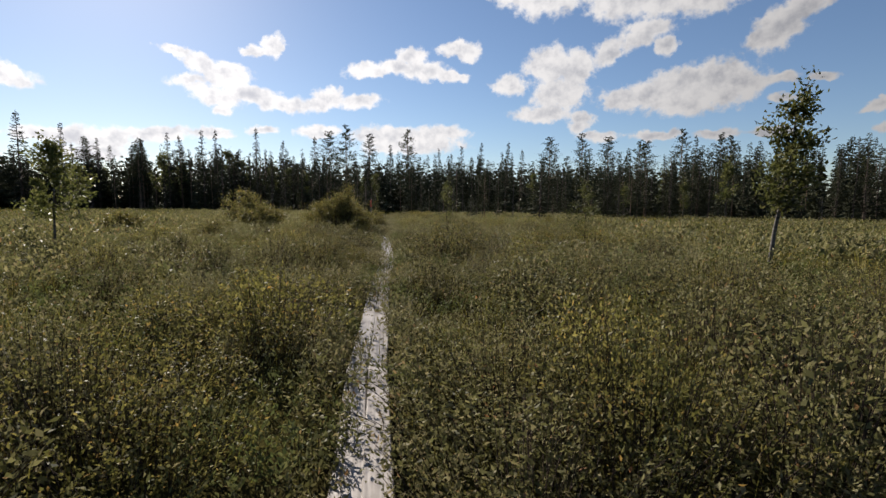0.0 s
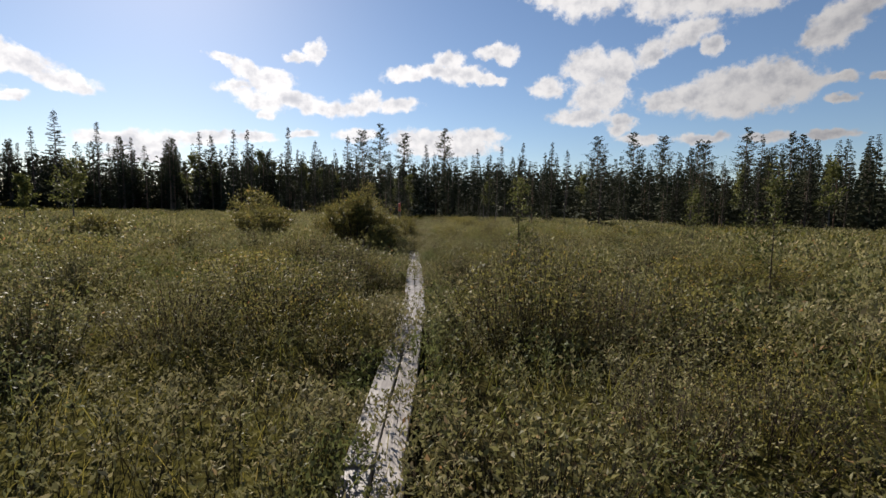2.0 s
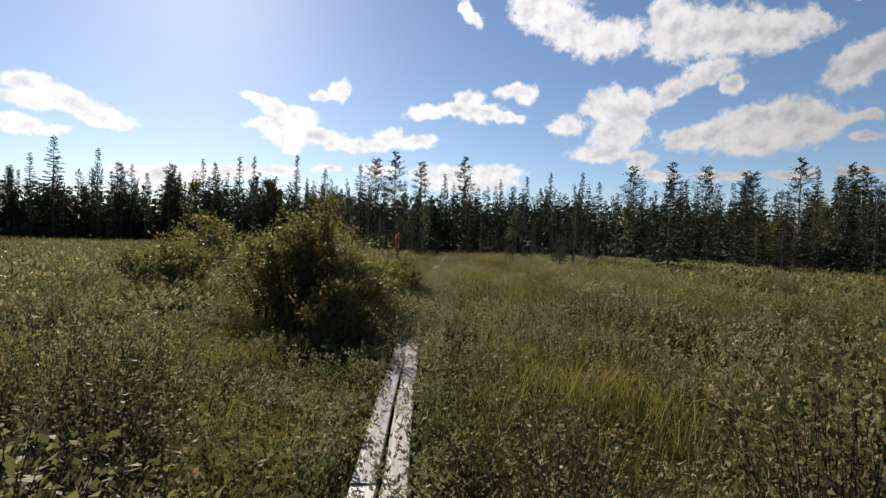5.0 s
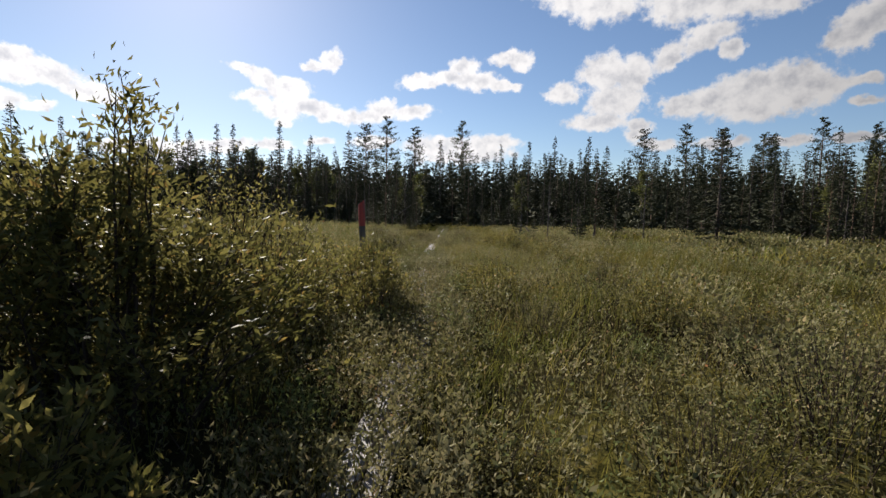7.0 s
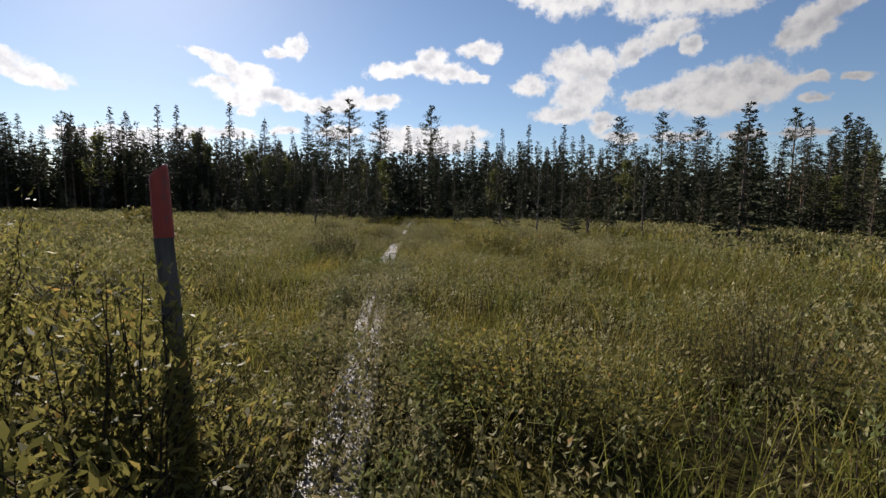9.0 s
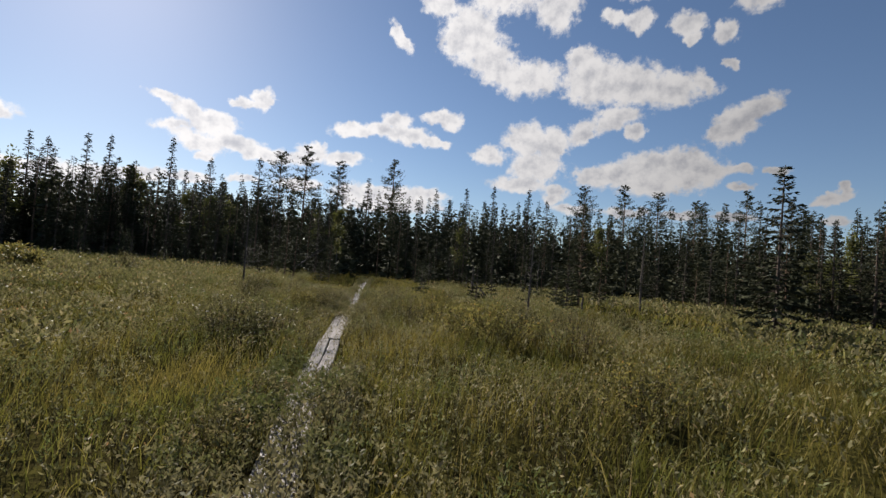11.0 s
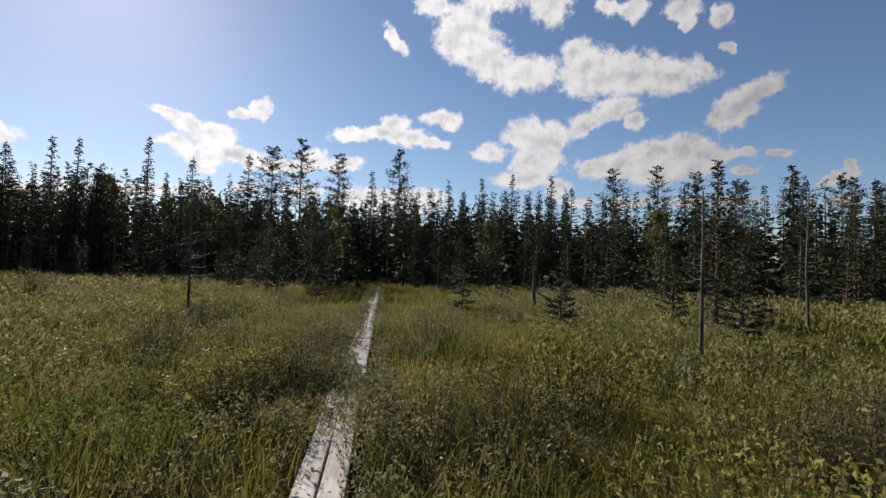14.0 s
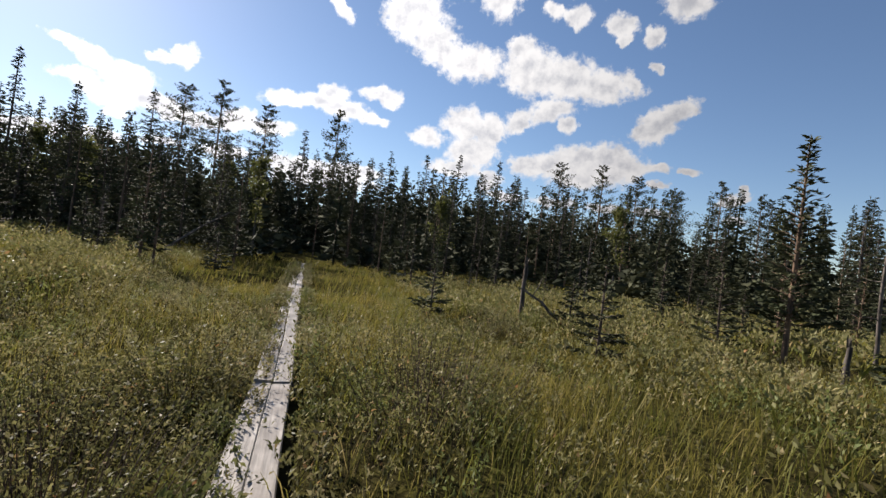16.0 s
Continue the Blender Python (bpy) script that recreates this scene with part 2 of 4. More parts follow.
SHRUB_LEAF = leafy("shrub_leaf", [(0.0, (0.062, 0.06, 0.021)), (0.4, (0.115, 0.108, 0.035)), (0.75, (0.18, 0.16, 0.07)), (0.96, (0.24, 0.19, 0.1)), (1.0, (0.25, 0.14, 0.06))], (0.225, 0.2, 0.105), 0.38, accent=(0.085, 0.108, 0.03))
DWARF_LEAF = leafy("dwarf_birch_leaf", [(0.0, (0.055, 0.056, 0.019)), (0.45, (0.11, 0.105, 0.036)), (0.8, (0.19, 0.17, 0.07)), (0.97, (0.28, 0.23, 0.115)), (1.0, (0.25, 0.11, 0.045))], (0.145, 0.135, 0.058), 0.42, 0.55, 1.1)
SEDGE = leafy("sedge_blade", [(0.0, (0.072, 0.075, 0.014)), (0.5, (0.135, 0.126, 0.025)), (0.85, (0.205, 0.172, 0.046)), (1.0, (0.27, 0.205, 0.085))], (0.21, 0.16, 0.04), 0.42, 0.6, accent=(0.1, 0.112, 0.02))
WILLOW_LEAF = leafy("willow_leaf", [(0.0, (0.07, 0.07, 0.018)), (0.5, (0.135, 0.124, 0.034)), (0.9, (0.225, 0.19, 0.055)), (1.0, (0.3, 0.18, 0.05))], (0.165, 0.145, 0.05), 0.5, 0.5)
BIRCH_LEAF = leafy("birch_leaf", [(0.0, (0.055, 0.062, 0.015)), (0.6, (0.10, 0.108, 0.03)), (1.0, (0.16, 0.145, 0.055))], (0.09, 0.092, 0.03), 0.4, 0.5)
SPRUCE_NEEDLE = leafy("spruce_needle", [(0.0, (0.018, 0.022, 0.012)), (0.6, (0.034, 0.039, 0.02)), (1.0, (0.062, 0.062, 0.034))], (0.038, 0.04, 0.022), 0.1, 0.85, 0.12)
PINE_NEEDLE = leafy("pine_needle", [(0.0, (0.026, 0.032, 0.016)), (0.6, (0.047, 0.054, 0.026)), (1.0, (0.085, 0.082, 0.042))], (0.052, 0.052, 0.027), 0.13, 0.85, 0.12)
BARK = woody("conifer_bark", (0.035, 0.026, 0.02), (0.13, 0.10, 0.08))
PINE_BARK = woody("pine_bark", (0.06, 0.04, 0.028), (0.2, 0.13, 0.085))
BIRCH_BARK = woody("birch_bark", (0.035, 0.03, 0.025), (0.16, 0.145, 0.125), 9, (0.3, 0.3, 1.6))
DEAD_WOOD = woody("dead_wood", (0.035, 0.029, 0.025), (0.15, 0.125, 0.108))
TWIG = woody("twig_bark", (0.022, 0.015, 0.011), (0.07, 0.05, 0.035))
POST_WOOD = woody("post_wood", (0.06, 0.05, 0.042), (0.17, 0.145, 0.125), 20)


def make_red_paint():
    m, nodes, links, bsdf = material("red_paint")
    n = noise_of(nodes, links, 22, 7, (1, 1, 0.3))
    links.new(ramp(nodes, links, n, [(0.32, (0.13, 0.07, 0.055)), (0.42, (0.34, 0.04, 0.025)), (0.8, (0.45, 0.06, 0.035))]), bsdf.inputs["Base Color"])
    bsdf.inputs["Roughness"].default_value = 0.65
    return m


def make_plank_wood():
    m, nodes, links, bsdf = material("weathered_plank")
    oi = nodes.new("ShaderNodeObjectInfo")
    grain = noise_of(nodes, links, 30, 8, (1, 0.05, 1))
    stain = noise_of(nodes, links, 5.5, 7, (1, 0.6, 1))
    col = ramp(nodes, links, grain, [(0.3, (0.13, 0.112, 0.097)), (0.5, (0.265, 0.237, 0.212)), (0.75, (0.35, 0.315, 0.285))])
    dirt = ramp(nodes, links, stain, [(0.38, (0.42, 0.37, 0.32)), (0.6, (1, 0.98, 0.95))])
    mix = nodes.new("ShaderNodeMix")
    mix.data_type, mix.blend_type = "RGBA", "MULTIPLY"
    mix.inputs[0].default_value = 0.85
    links.new(col, mix.inputs[6])
    links.new(dirt, mix.inputs[7])
    hs = nodes.new("ShaderNodeHueSaturation")
    mr = nodes.new("ShaderNodeMapRange")
    links.new(oi.outputs["Random"], mr.inputs[0])
    mr.inputs[3].default_value, mr.inputs[4].default_value = 0.8, 1.1
    links.new(mr.outputs[0], hs.inputs["Value"])
    links.new(mix.outputs[2], hs.inputs["Color"])
    links.new(hs.outputs[0], bsdf.inputs["Base Color"])
    bsdf.inputs["Roughness"].default_value = 0.48
    b = nodes.new("ShaderNodeBump")
    b.inputs["Strength"].default_value, b.inputs["Distance"].default_value = 0.5, 0.006
    links.new(grain, b.inputs["Height"])
    links.new(b.outputs[0], bsdf.inputs["Normal"])
    return m


def make_bog():
    m, nodes, links, bsdf = material("bog_ground")
    a = noise_of(nodes, links, 0.35, 6)
    c = noise_of(nodes, links, 9, 8)
    add = nodes.new("ShaderNodeMath")
    add.operation = "MULTIPLY_ADD"
    links.new(c, add.inputs[0])
    add.inputs[1].default_value = 0.6
    links.new(a, add.inputs[2])
    links.new(ramp(nodes, links, add.outputs[0], [(0.55, (0.018, 0.015, 0.008)), (0.75, (0.032, 0.028, 0.010)), (0.9, (0.055, 0.05, 0.014)), (1.0, (0.085, 0.072, 0.022))]), bsdf.inputs["Base Color"])
    bsdf.inputs["Roughness"].default_value = 1.0
    bsdf.inputs["Specular IOR Level"].default_value = 0.0
    b = nodes.new("ShaderNodeBump")
    b.inputs["Strength"].default_value, b.inputs["Distance"].default_value = 0.8, 0.08
    links.new(c, b.inputs["Height"])
    links.new(b.outputs[0], bsdf.inputs["Normal"])
    return m


RED_PAINT, PLANK, BOG = make_red_paint(), make_plank_wood(), make_bog()


# ---- mesh tools ----
class Pile:
    """Vertices, quads and triangles piled up in arrays, to become one mesh."""

    def __init__(self):
        self.v, self.q, self.t, self.n = [], [], [], 0

    def add(self, verts, quads=None, tris=None):
        self.v.append(np.asarray(verts, float).reshape(-1, 3))
        if quads is not None:
            self.q.append(np.asarray(quads).reshape(-1, 4) + self.n)
        if tris is not None:
            self.t.append(np.asarray(tris).reshape(-1, 3) + self.n)
        self.n += len(self.v[-1])

    def leaves(self, at, way, length, width, rng, fold=0.25):
        """One folded pointed leaf at each place, along its way."""
        n = len(at)
        way = way / np.linalg.norm(way, axis=1, keepdims=True)
        side = np.cross(way, rng.normal(size=(n, 3)))
        side /= np.linalg.norm(side, axis=1, keepdims=True) + 1e-9
        up = np.cross(side, way)
        L, W = np.reshape(length * np.ones(n), (n, 1)), np.reshape(width * np.ones(n), (n, 1))
        mid = at + way * L * 0.45 + up * W * fold
        vs = np.stack([at, mid + side * W * 0.5, at + way * L - up * W * fold, mid - side * W * 0.5], 1)
        self.add(vs, np.arange(4 * n))

    def blades(self, at, tip, width, rng, bend=0.3):
        """One bent grass blade from each foot to its tip."""
        n = len(at)
        d = tip - at
        side = np.cross(d, rng.normal(size=(n, 3)))
        side /= np.linalg.norm(side, axis=1, keepdims=True) + 1e-9
        W = np.reshape(width * np.ones(n), (n, 1))
        mid = at + d * 0.55
        mid[:, 2] += bend * np.hypot(d[:, 0], d[:, 1])
        vs = np.stack([at - side * W * 0.5, at + side * W * 0.5, mid + side * W * 0.4, mid - side * W * 0.4, tip], 1)
        base = np.arange(n)[:, None] * 5
        self.add(vs, base + np.array([0, 1, 2, 3]), base + np.array([3, 2, 4]))

    def limb(self, pts, radii, sides=5):
        """A tapered round limb through the points."""
        pts = np.asarray(pts, float)
        k = len(pts)
        way = np.gradient(pts, axis=0)
        way /= np.linalg.norm(way, axis=1, keepdims=True) + 1e-9
        ref = np.where(np.abs(way[:, 2:3]) > 0.8, [[1.0, 0, 0]], [[0, 0, 1.0]])
        a = np.cross(way, ref)
        a /= np.linalg.norm(a, axis=1, keepdims=True)
        b = np.cross(way, a)
        ang = np.arange(sides) / sides * 2 * math.pi
        r = np.asarray(radii, float)[:, None, None]
        vs = pts[:, None] + r * (a[:, None] * np.cos(ang)[None, :, None] + b[:, None] * np.sin(ang)[None, :, None])
        qs = [[i * sides + j, i * sides + (j + 1) % sides, (i + 1) * sides + (j + 1) % sides, (i + 1) * sides + j] for i in range(k - 1) for j in range(sides)]
        self.add(vs, qs)

    def mesh(self, name, mat):
        me = bpy.data.meshes.new(name)
        v = np.concatenate(self.v)
        q = np.concatenate(self.q) if self.q else np.zeros((0, 4), int)
        t = np.concatenate(self.t) if self.t else np.zeros((0, 3), int)
        me.vertices.add(len(v))
        me.vertices.foreach_set("co", v.astype(np.float32).ravel())
        me.loops.add(q.size + t.size)
        me.loops.foreach_set("vertex_index", np.concatenate([q.ravel(), t.ravel()]).astype(np.int32))
        me.polygons.add(len(q) + len(t))
        me.polygons.foreach_set("loop_start", np.concatenate([np.arange(len(q)) * 4, q.size + np.arange(len(t)) * 3]).astype(np.int32))
        me.update(calc_edges=True)
        me.validate()
        me.materials.append(mat)
        return me


def part(name, source, mat, parent, label=""):
    """Links a Pile or bmesh as one mesh object under a thing."""
    if isinstance(source, Pile):
        me = source.mesh(name, mat)
    else:
        me = bpy.data.meshes.new(name)
        source.to_mesh(me)
        source.free()
        me.materials.append(mat)
    ob = new(name, me)
    ob.parent = parent
    if label:
        tagged(ob, label)
    return ob


def lattice(seed):
    return np.random.default_rng(seed).random((256, 256))


LATTICES = [lattice(100 + i) for i in range(6)]


def wave(x, y, size, k=0):
    """Smooth noise from 0 to 1 over the plan, with features of that size in metres."""
    x, y = np.asarray(x, float) / size + 37.3, np.asarray(y, float) / size + 91.7
    xi, yi = np.floor(x).astype(int), np.floor(y).astype(int)
    fx, fy = x - xi, y - yi
    fx, fy = fx * fx * (3 - 2 * fx), fy * fy * (3 - 2 * fy)
    g = LATTICES[k]
    c = lambda i, j: g[(xi + i) % 256, (yi + j) % 256]
    return (c(0, 0) * (1 - fx) + c(1, 0) * fx) * (1 - fy) + (c(0, 1) * (1 - fx) + c(1, 1) * fx) * fy


# ---- the line of the boards ----
LINE_Y = np.array([-6, 0, 5.9, 11.4, 14.0, 16.7, 19.3, 23.2, 26.6, 29.3, 33.0, 35.8, 38.2, 40.5, 44.0, 51.0, 64.0])
LINE_X = np.array([0.75, -0.08, -1.07, -1.62, -2.02, -2.47, -2.93, -3.24, -3.72, -4.3, -4.72, -5.13, -5.42, -5.58, -5.99, -6.75, -8.1])


def board_x(y):
    return np.interp(y, LINE_Y, LINE_X)


GROUND_Z = -0.12


def ground_z(x, y):
    """The bog's own gentle hummocks, flat under the boards and level far away."""
    off = np.clip((np.abs(np.asarray(x) - board_x(y)) - 0.3) / 1.2, 0, 1)
    near = np.clip((110 - np.hypot(x, np.asarray(y) - 30)) / 40, 0, 1)
    return GROUND_Z + near * off * (0.16 * wave(x, y, 2.6, 0) + 0.10 * wave(x, y, 0.9, 1) - 0.06)


def edge_y(x):
    """Where the forest begins."""
    return np.interp(x, [-110, -80, -55, -24, -10, 6, 12, 18, 30, 60, 110], [84, 82, 77, 68, 59, 60, 53, 46, 40, 36, 30])


# ---- ground: one sheet to the horizon ----
def build_ground():
    fine = np.arange(-34, 34.01, 0.5)
    gx = np.concatenate([[-1500, -700, -350, -200, -130, -90, -65, -48, -40], fine, [40, 48, 65, 90, 130, 200, 350, 700, 1500]])
    fine = np.arange(-6, 66.01, 0.5)
    gy = np.concatenate([[-1500, -700, -350, -180, -100, -60, -35, -20, -12], fine, [72, 80, 95, 120, 160, 240, 400, 800, 1500]])
    X, Y = np.meshgrid(gx, gy)
    Z = ground_z(X, Y)
    nx, ny = len(gx), len(gy)
    i = np.arange(nx - 1)[None, :] + np.arange(ny - 1)[:, None] * nx
    p = Pile()
    p.add(np.stack([X, Y, Z], -1), np.stack([i, i + 1, i + 1 + nx, i + nx], -1))
    me = p.mesh("ground", BOG)
    me.polygons.foreach_set("use_smooth", np.ones(len(me.polygons), bool))
    tagged(new("ground", me), "wet peat bog ground with moss and dead sedge", "ground", kind="structure")


build_ground()


# ---- boards ----
def build_boardwalk():
    rng = np.random.default_rng(5)
    walkway = tagged(new("boardwalk"), "weathered grey wooden duckboards half overgrown by bog plants", "boardwalk")
    y, step = -4.0, 3.9
    while y < 62:
        x0, x1 = float(board_x(y)), float(board_x(y + step))
        turn = math.atan2(x0 - x1, step)
        length = math.hypot(x1 - x0, step)
        for s in (-1, 1):
            bm = bmesh.new()
            w = 0.165 + rng.uniform(-0.012, 0.012)
            nseg = 9
            rows = []
            wav = rng.uniform(0, 6)
            for i in range(nseg + 1):
                t = i / nseg
                yy = (t - 0.5) * (length + 0.03 + rng.uniform(-0.02, 0.02) * (i in (0, nseg)))
                e = 0.006 * math.sin(wav + t * 9)
                sag = -0.012 * math.sin(t * math.pi)
                prof = [(-w / 2 + e, -0.045), (w / 2 + e, -0.045), (w / 2 + e, -0.008), (w / 2 - 0.008 + e, 0), (-w / 2 + 0.008 + e, 0), (-w / 2 + e, -0.008)]
                rows.append([bm.verts.new((px, yy, pz + sag)) for px, pz in prof])
            for a, b in zip(rows, rows[1:]):
                for j in range(6):
                    bm.faces.new((a[j], a[(j + 1) % 6], b[(j + 1) % 6], b[j]))
            bm.faces.new(rows[0])
            bm.faces.new(rows[-1][::-1])
            bmesh.ops.recalc_face_normals(bm, faces=bm.faces)
            ob = part("plank", bm, PLANK, walkway)
            ob.matrix_basis = pose((x0 + x1) / 2 + s * (0.085 + rng.uniform(0, 0.005)), y + step / 2 + rng.uniform(-0.02, 0.02), 0.01 + rng.uniform(-0.012, 0.012), rng.uniform(-0.25, 0.25), rng.uniform(-2.2, 2.2), math.degrees(turn) + rng.uniform(-0.35, 0.35))
        # a sleeper under each joint
        p = Pile()
        p.limb([(-0.2, 0, 0), (-0.07, 0, 0.004), (0.07, 0, 0), (0.2, 0, -0.004)], [0.05, 0.055, 0.052, 0.048], 7)
        ob = part("sleeper", p, DEAD_WOOD, walkway)
        ob.matrix_basis = pose(x0, y + 0.12, -0.09, 0, 0, math.degrees(turn))
        y += step


build_boardwalk()


# ---- trees ----
def tree_thing(name, label, category, trunk, trunk_mat, crown, crown_mat, group=""):
    base = tagged(new(name), label, category, group)
    part("trunk", trunk, trunk_mat, base)
    if crown is not None:
        part("crown", crown, crown_mat, base)
    return base


def spruce_parts(h, seed, radius=None, spray=0.34, bare=0.06, dz=0.36, thin=1.0, rise=0.0):
    """A spruce: whorls of drooping limbs on a straight trunk, narrow and ragged."""
    rng = np.random.default_rng(seed)
    radius = radius or h * 0.11
    trunk, crown = Pile(), Pile()
    zs = np.linspace(0, h, 7)
    lean = rng.normal(0, 0.012, 2)
    trunk.limb(np.stack([zs * lean[0], zs * lean[1], zs], 1), 0.011 * h * (1 - zs / h) ** 0.8 + 0.008, 6)
    z = h * bare
    at, way, ln = [], [], []
    while z < h * 0.985:
        f = z / h
        reach = radius * min(1.0, (1 - f) * 1.25 + 0.05) * (0.55 + 0.45 * min(1, f * 6))
        n = 5 if f < 0.8 else 4
        a0 = rng.uniform(0, 6.28)
        for j in range(n):
            if rng.random() > 0.88 * thin:
                continue
            a = a0 + j * 6.28 / n + rng.normal(0, 0.25)
            L = reach * rng.uniform(0.6, 1.2)
            drop = (0.35 - 0.55 * f - rise) * L
            d = np.array([math.cos(a), math.sin(a), 0])
            foot = np.array([z * lean[0], z * lean[1], z + rng.normal(0, 0.3 * dz)])
            tip = foot + d * L + np.array([0, 0, -drop + 0.1 * L])
            mid = foot + d * L * 0.55 + np.array([0, 0, -drop * 0.9])
            trunk.limb([foot, mid, tip] if h < 6 else [foot, mid * 0.4 + tip * 0.6], [0.012 + 0.006 * L, 0.009, 0.003] if h < 6 else [0.012 + 0.006 * L, 0.004], 3)
            m = max(2, int(L / spray * 2.2))
            for u in np.linspace(0.25, 1.0, m):
                p = foot * (1 - u) ** 2 + 2 * u * (1 - u) * mid + u * u * tip
                for s in (-1, 1, 0):
                    b = a + s * rng.uniform(0.2, 1.0) + rng.normal(0, 0.1)
                    at.append(p)
                    way.append((math.cos(b), math.sin(b), rng.uniform(-0.75, 0.1) + rise))
                    ln.append(spray * rng.uniform(0.7, 1.35) * (0.7 + 0.3 * (1 - f)))
        z += dz * rng.uniform(0.7, 1.3) * (1.0 if f < 0.85 else 0.7)
    at.append((h * lean[0], h * lean[1], h * 0.97))
    way.append((0, 0, 1))
    ln.append(spray)
    for u in (0.9, 0.93, 0.955, 0.975):
        for j in range(4):
            b = rng.uniform(0, 6.28)
            at.append((h * lean[0] * u, h * lean[1] * u, h * u))
            way.append((math.cos(b), math.sin(b), 0.7))
            ln.append(spray * (0.3 + 4 * (1 - u)))
    ln = np.array(ln)
    crown.leaves(np.array(at), np.array(way, float), ln, ln * 0.34, rng, 0.3)
    return trunk, crown


def pine_parts(h, seed, crown_from=0.45, spread=0.17, tuft=0.3, limbs=26, tufts=9, bend=0.02):
    """A pine: bare stem below, up-swept limbs with loose tufts of needles above."""
    rng = np.random.default_rng(seed)
    trunk, crown = Pile(), Pile()
    zs = np.linspace(0, h, 8)
    sway = np.cumsum(rng.normal(0, bend * h / 8, (8, 2)), 0)
    sway -= sway[0]
    line = np.concatenate([sway, zs[:, None]], 1)
    trunk.limb(line, 0.0095 * h * (1 - zs / h) ** 0.7 + 0.01, 7)
    at, way, ln = [], [], []
    for i in range(limbs):
        f = crown_from + (1 - crown_from) * (i + rng.random()) / limbs
        z = f * h
        foot = np.array([np.interp(z, zs, sway[:, 0]), np.interp(z, zs, sway[:, 1]), z])
        g = (f - crown_from) / (1 - crown_from)
        L = h * spread * (1.5 * min(1, 0.5 + 2.2 * g) * (1.06 - g) ** 0.75) * rng.uniform(0.5, 1.15)
        a = rng.uniform(0, 6.28)
        d = np.array([math.cos(a), math.sin(a), 0])
        tip = foot + d * L + np.array([0, 0, L * (0.05 + 0.45 * g)])
        mid = foot + d * L * 0.5 + np.array([0, 0, L * 0.02])
        trunk.limb([foot, mid, tip], [0.006 + 0.012 * L, 0.004 + 0.006 * L, 0.004], 3)
        for k in range(tufts):
            u = rng.uniform(0.25, 1.05)
            p = foot * (1 - u) + tip * u + rng.normal(0, 0.14 * L, 3) * (1, 1, 0.45)
            for r in range(4):
                at.append(p)
                way.append(d * 0.5 + rng.normal(0, 0.6, 3) + np.array([0, 0, 0.45]))
                ln.append(tuft * rng.uniform(0.6, 1.25) * (1 - 0.35 * g))
    ln = np.array(ln)
    crown.leaves(np.array(at), np.array(way), ln, ln * 0.36, rng, 0.3)
    return trunk, crown


def broadleaf_parts(h, seed, leaf=0.12, count=2600, stems=1, low=0.3, spread=0.28, lean=(0.0, 0.0), upright=0.5, r0=0.012, leaf_w=0.55):
    """Birch or willow: limbs that fork and a loose crown of single leaves on the twigs."""
    rng = np.random.default_rng(seed)
    trunk, crown = Pile(), Pile()
    twigs = []
    for s in range(stems):
        a = rng.uniform(0, 6.28)
        out = (0 if stems == 1 else rng.random() ** 0.6) * spread * h
        edge = out / (spread * h + 1e-9)
        top = np.array([math.cos(a) * out + lean[0] * h, math.sin(a) * out + lean[1] * h, h * (1 if stems == 1 else rng.uniform(0.8, 1.0) * (1 - 0.55 * edge ** 2))])
        foot0 = np.array([math.cos(a), math.sin(a), 0]) * out * 0.62
        k = 6
        u = np.linspace(0, 1, k)[:, None]
        line = foot0 * (1 - u) + (top - foot0 * 0) * u ** np.array([1.3, 1.3, 1.0]) + rng.normal(0, 0.012 * h, (k, 3)) * u
        trunk.limb(line, r0 * h * (1 - 0.85 * u[:, 0]), 6 if stems == 1 else 4)
        for j in range(16 if stems == 1 else 5):
            f = rng.uniform(low, 0.97)
            foot = np.array([np.interp(f, u[:, 0], line[:, c]) for c in range(3)])
            b = rng.uniform(0, 6.28)
            L = h * spread * (1.15 - f) * rng.uniform(0.5, 1.2) * (1.0 if stems == 1 else 0.6)
            tip = foot + np.array([math.cos(b) * L, math.sin(b) * L, L * rng.uniform(0.3, 1.4) * upright * 2])
            trunk.limb([foot, (foot + tip) / 2 + rng.normal(0, 0.05 * L, 3), tip] if stems == 1 else [foot, tip], [r0 * h * 0.32, r0 * h * 0.2, 0.003] if stems == 1 else [r0 * h * 0.3, 0.002], 3)
            twigs.append((foot, tip))
        twigs.append((line[3], line[5]))
    ids = rng.integers(0, len(twigs), count)
    A, B = np.array([t[0] for t in twigs])[ids], np.array([t[1] for t in twigs])[ids]
    u = rng.random((count, 1)) ** 0.7 * 1.06
    at = A * (1 - u) + B * u + rng.normal(0, 0.028 * h if stems == 1 else 0.03 * h, (count, 3))
    at[:, 2] = np.maximum(at[:, 2], 0.04 * h)
    way = (B - A) / np.linalg.norm(B - A, axis=1, keepdims=True) * upright + rng.normal(0, 0.6, (count, 3))
    ln = leaf * rng.uniform(0.6, 1.3, count)
    crown.leaves(at, way, ln, ln * leaf_w, rng, 0.2)
    return trunk, crown


def at_ground(x, y, turn=0.0, size=1.0, tilt=0.0):
    return pose(x, y, float(ground_z(x, y)) - 0.03, tilt, 0, turn) @ Matrix.Scale(size, 4)


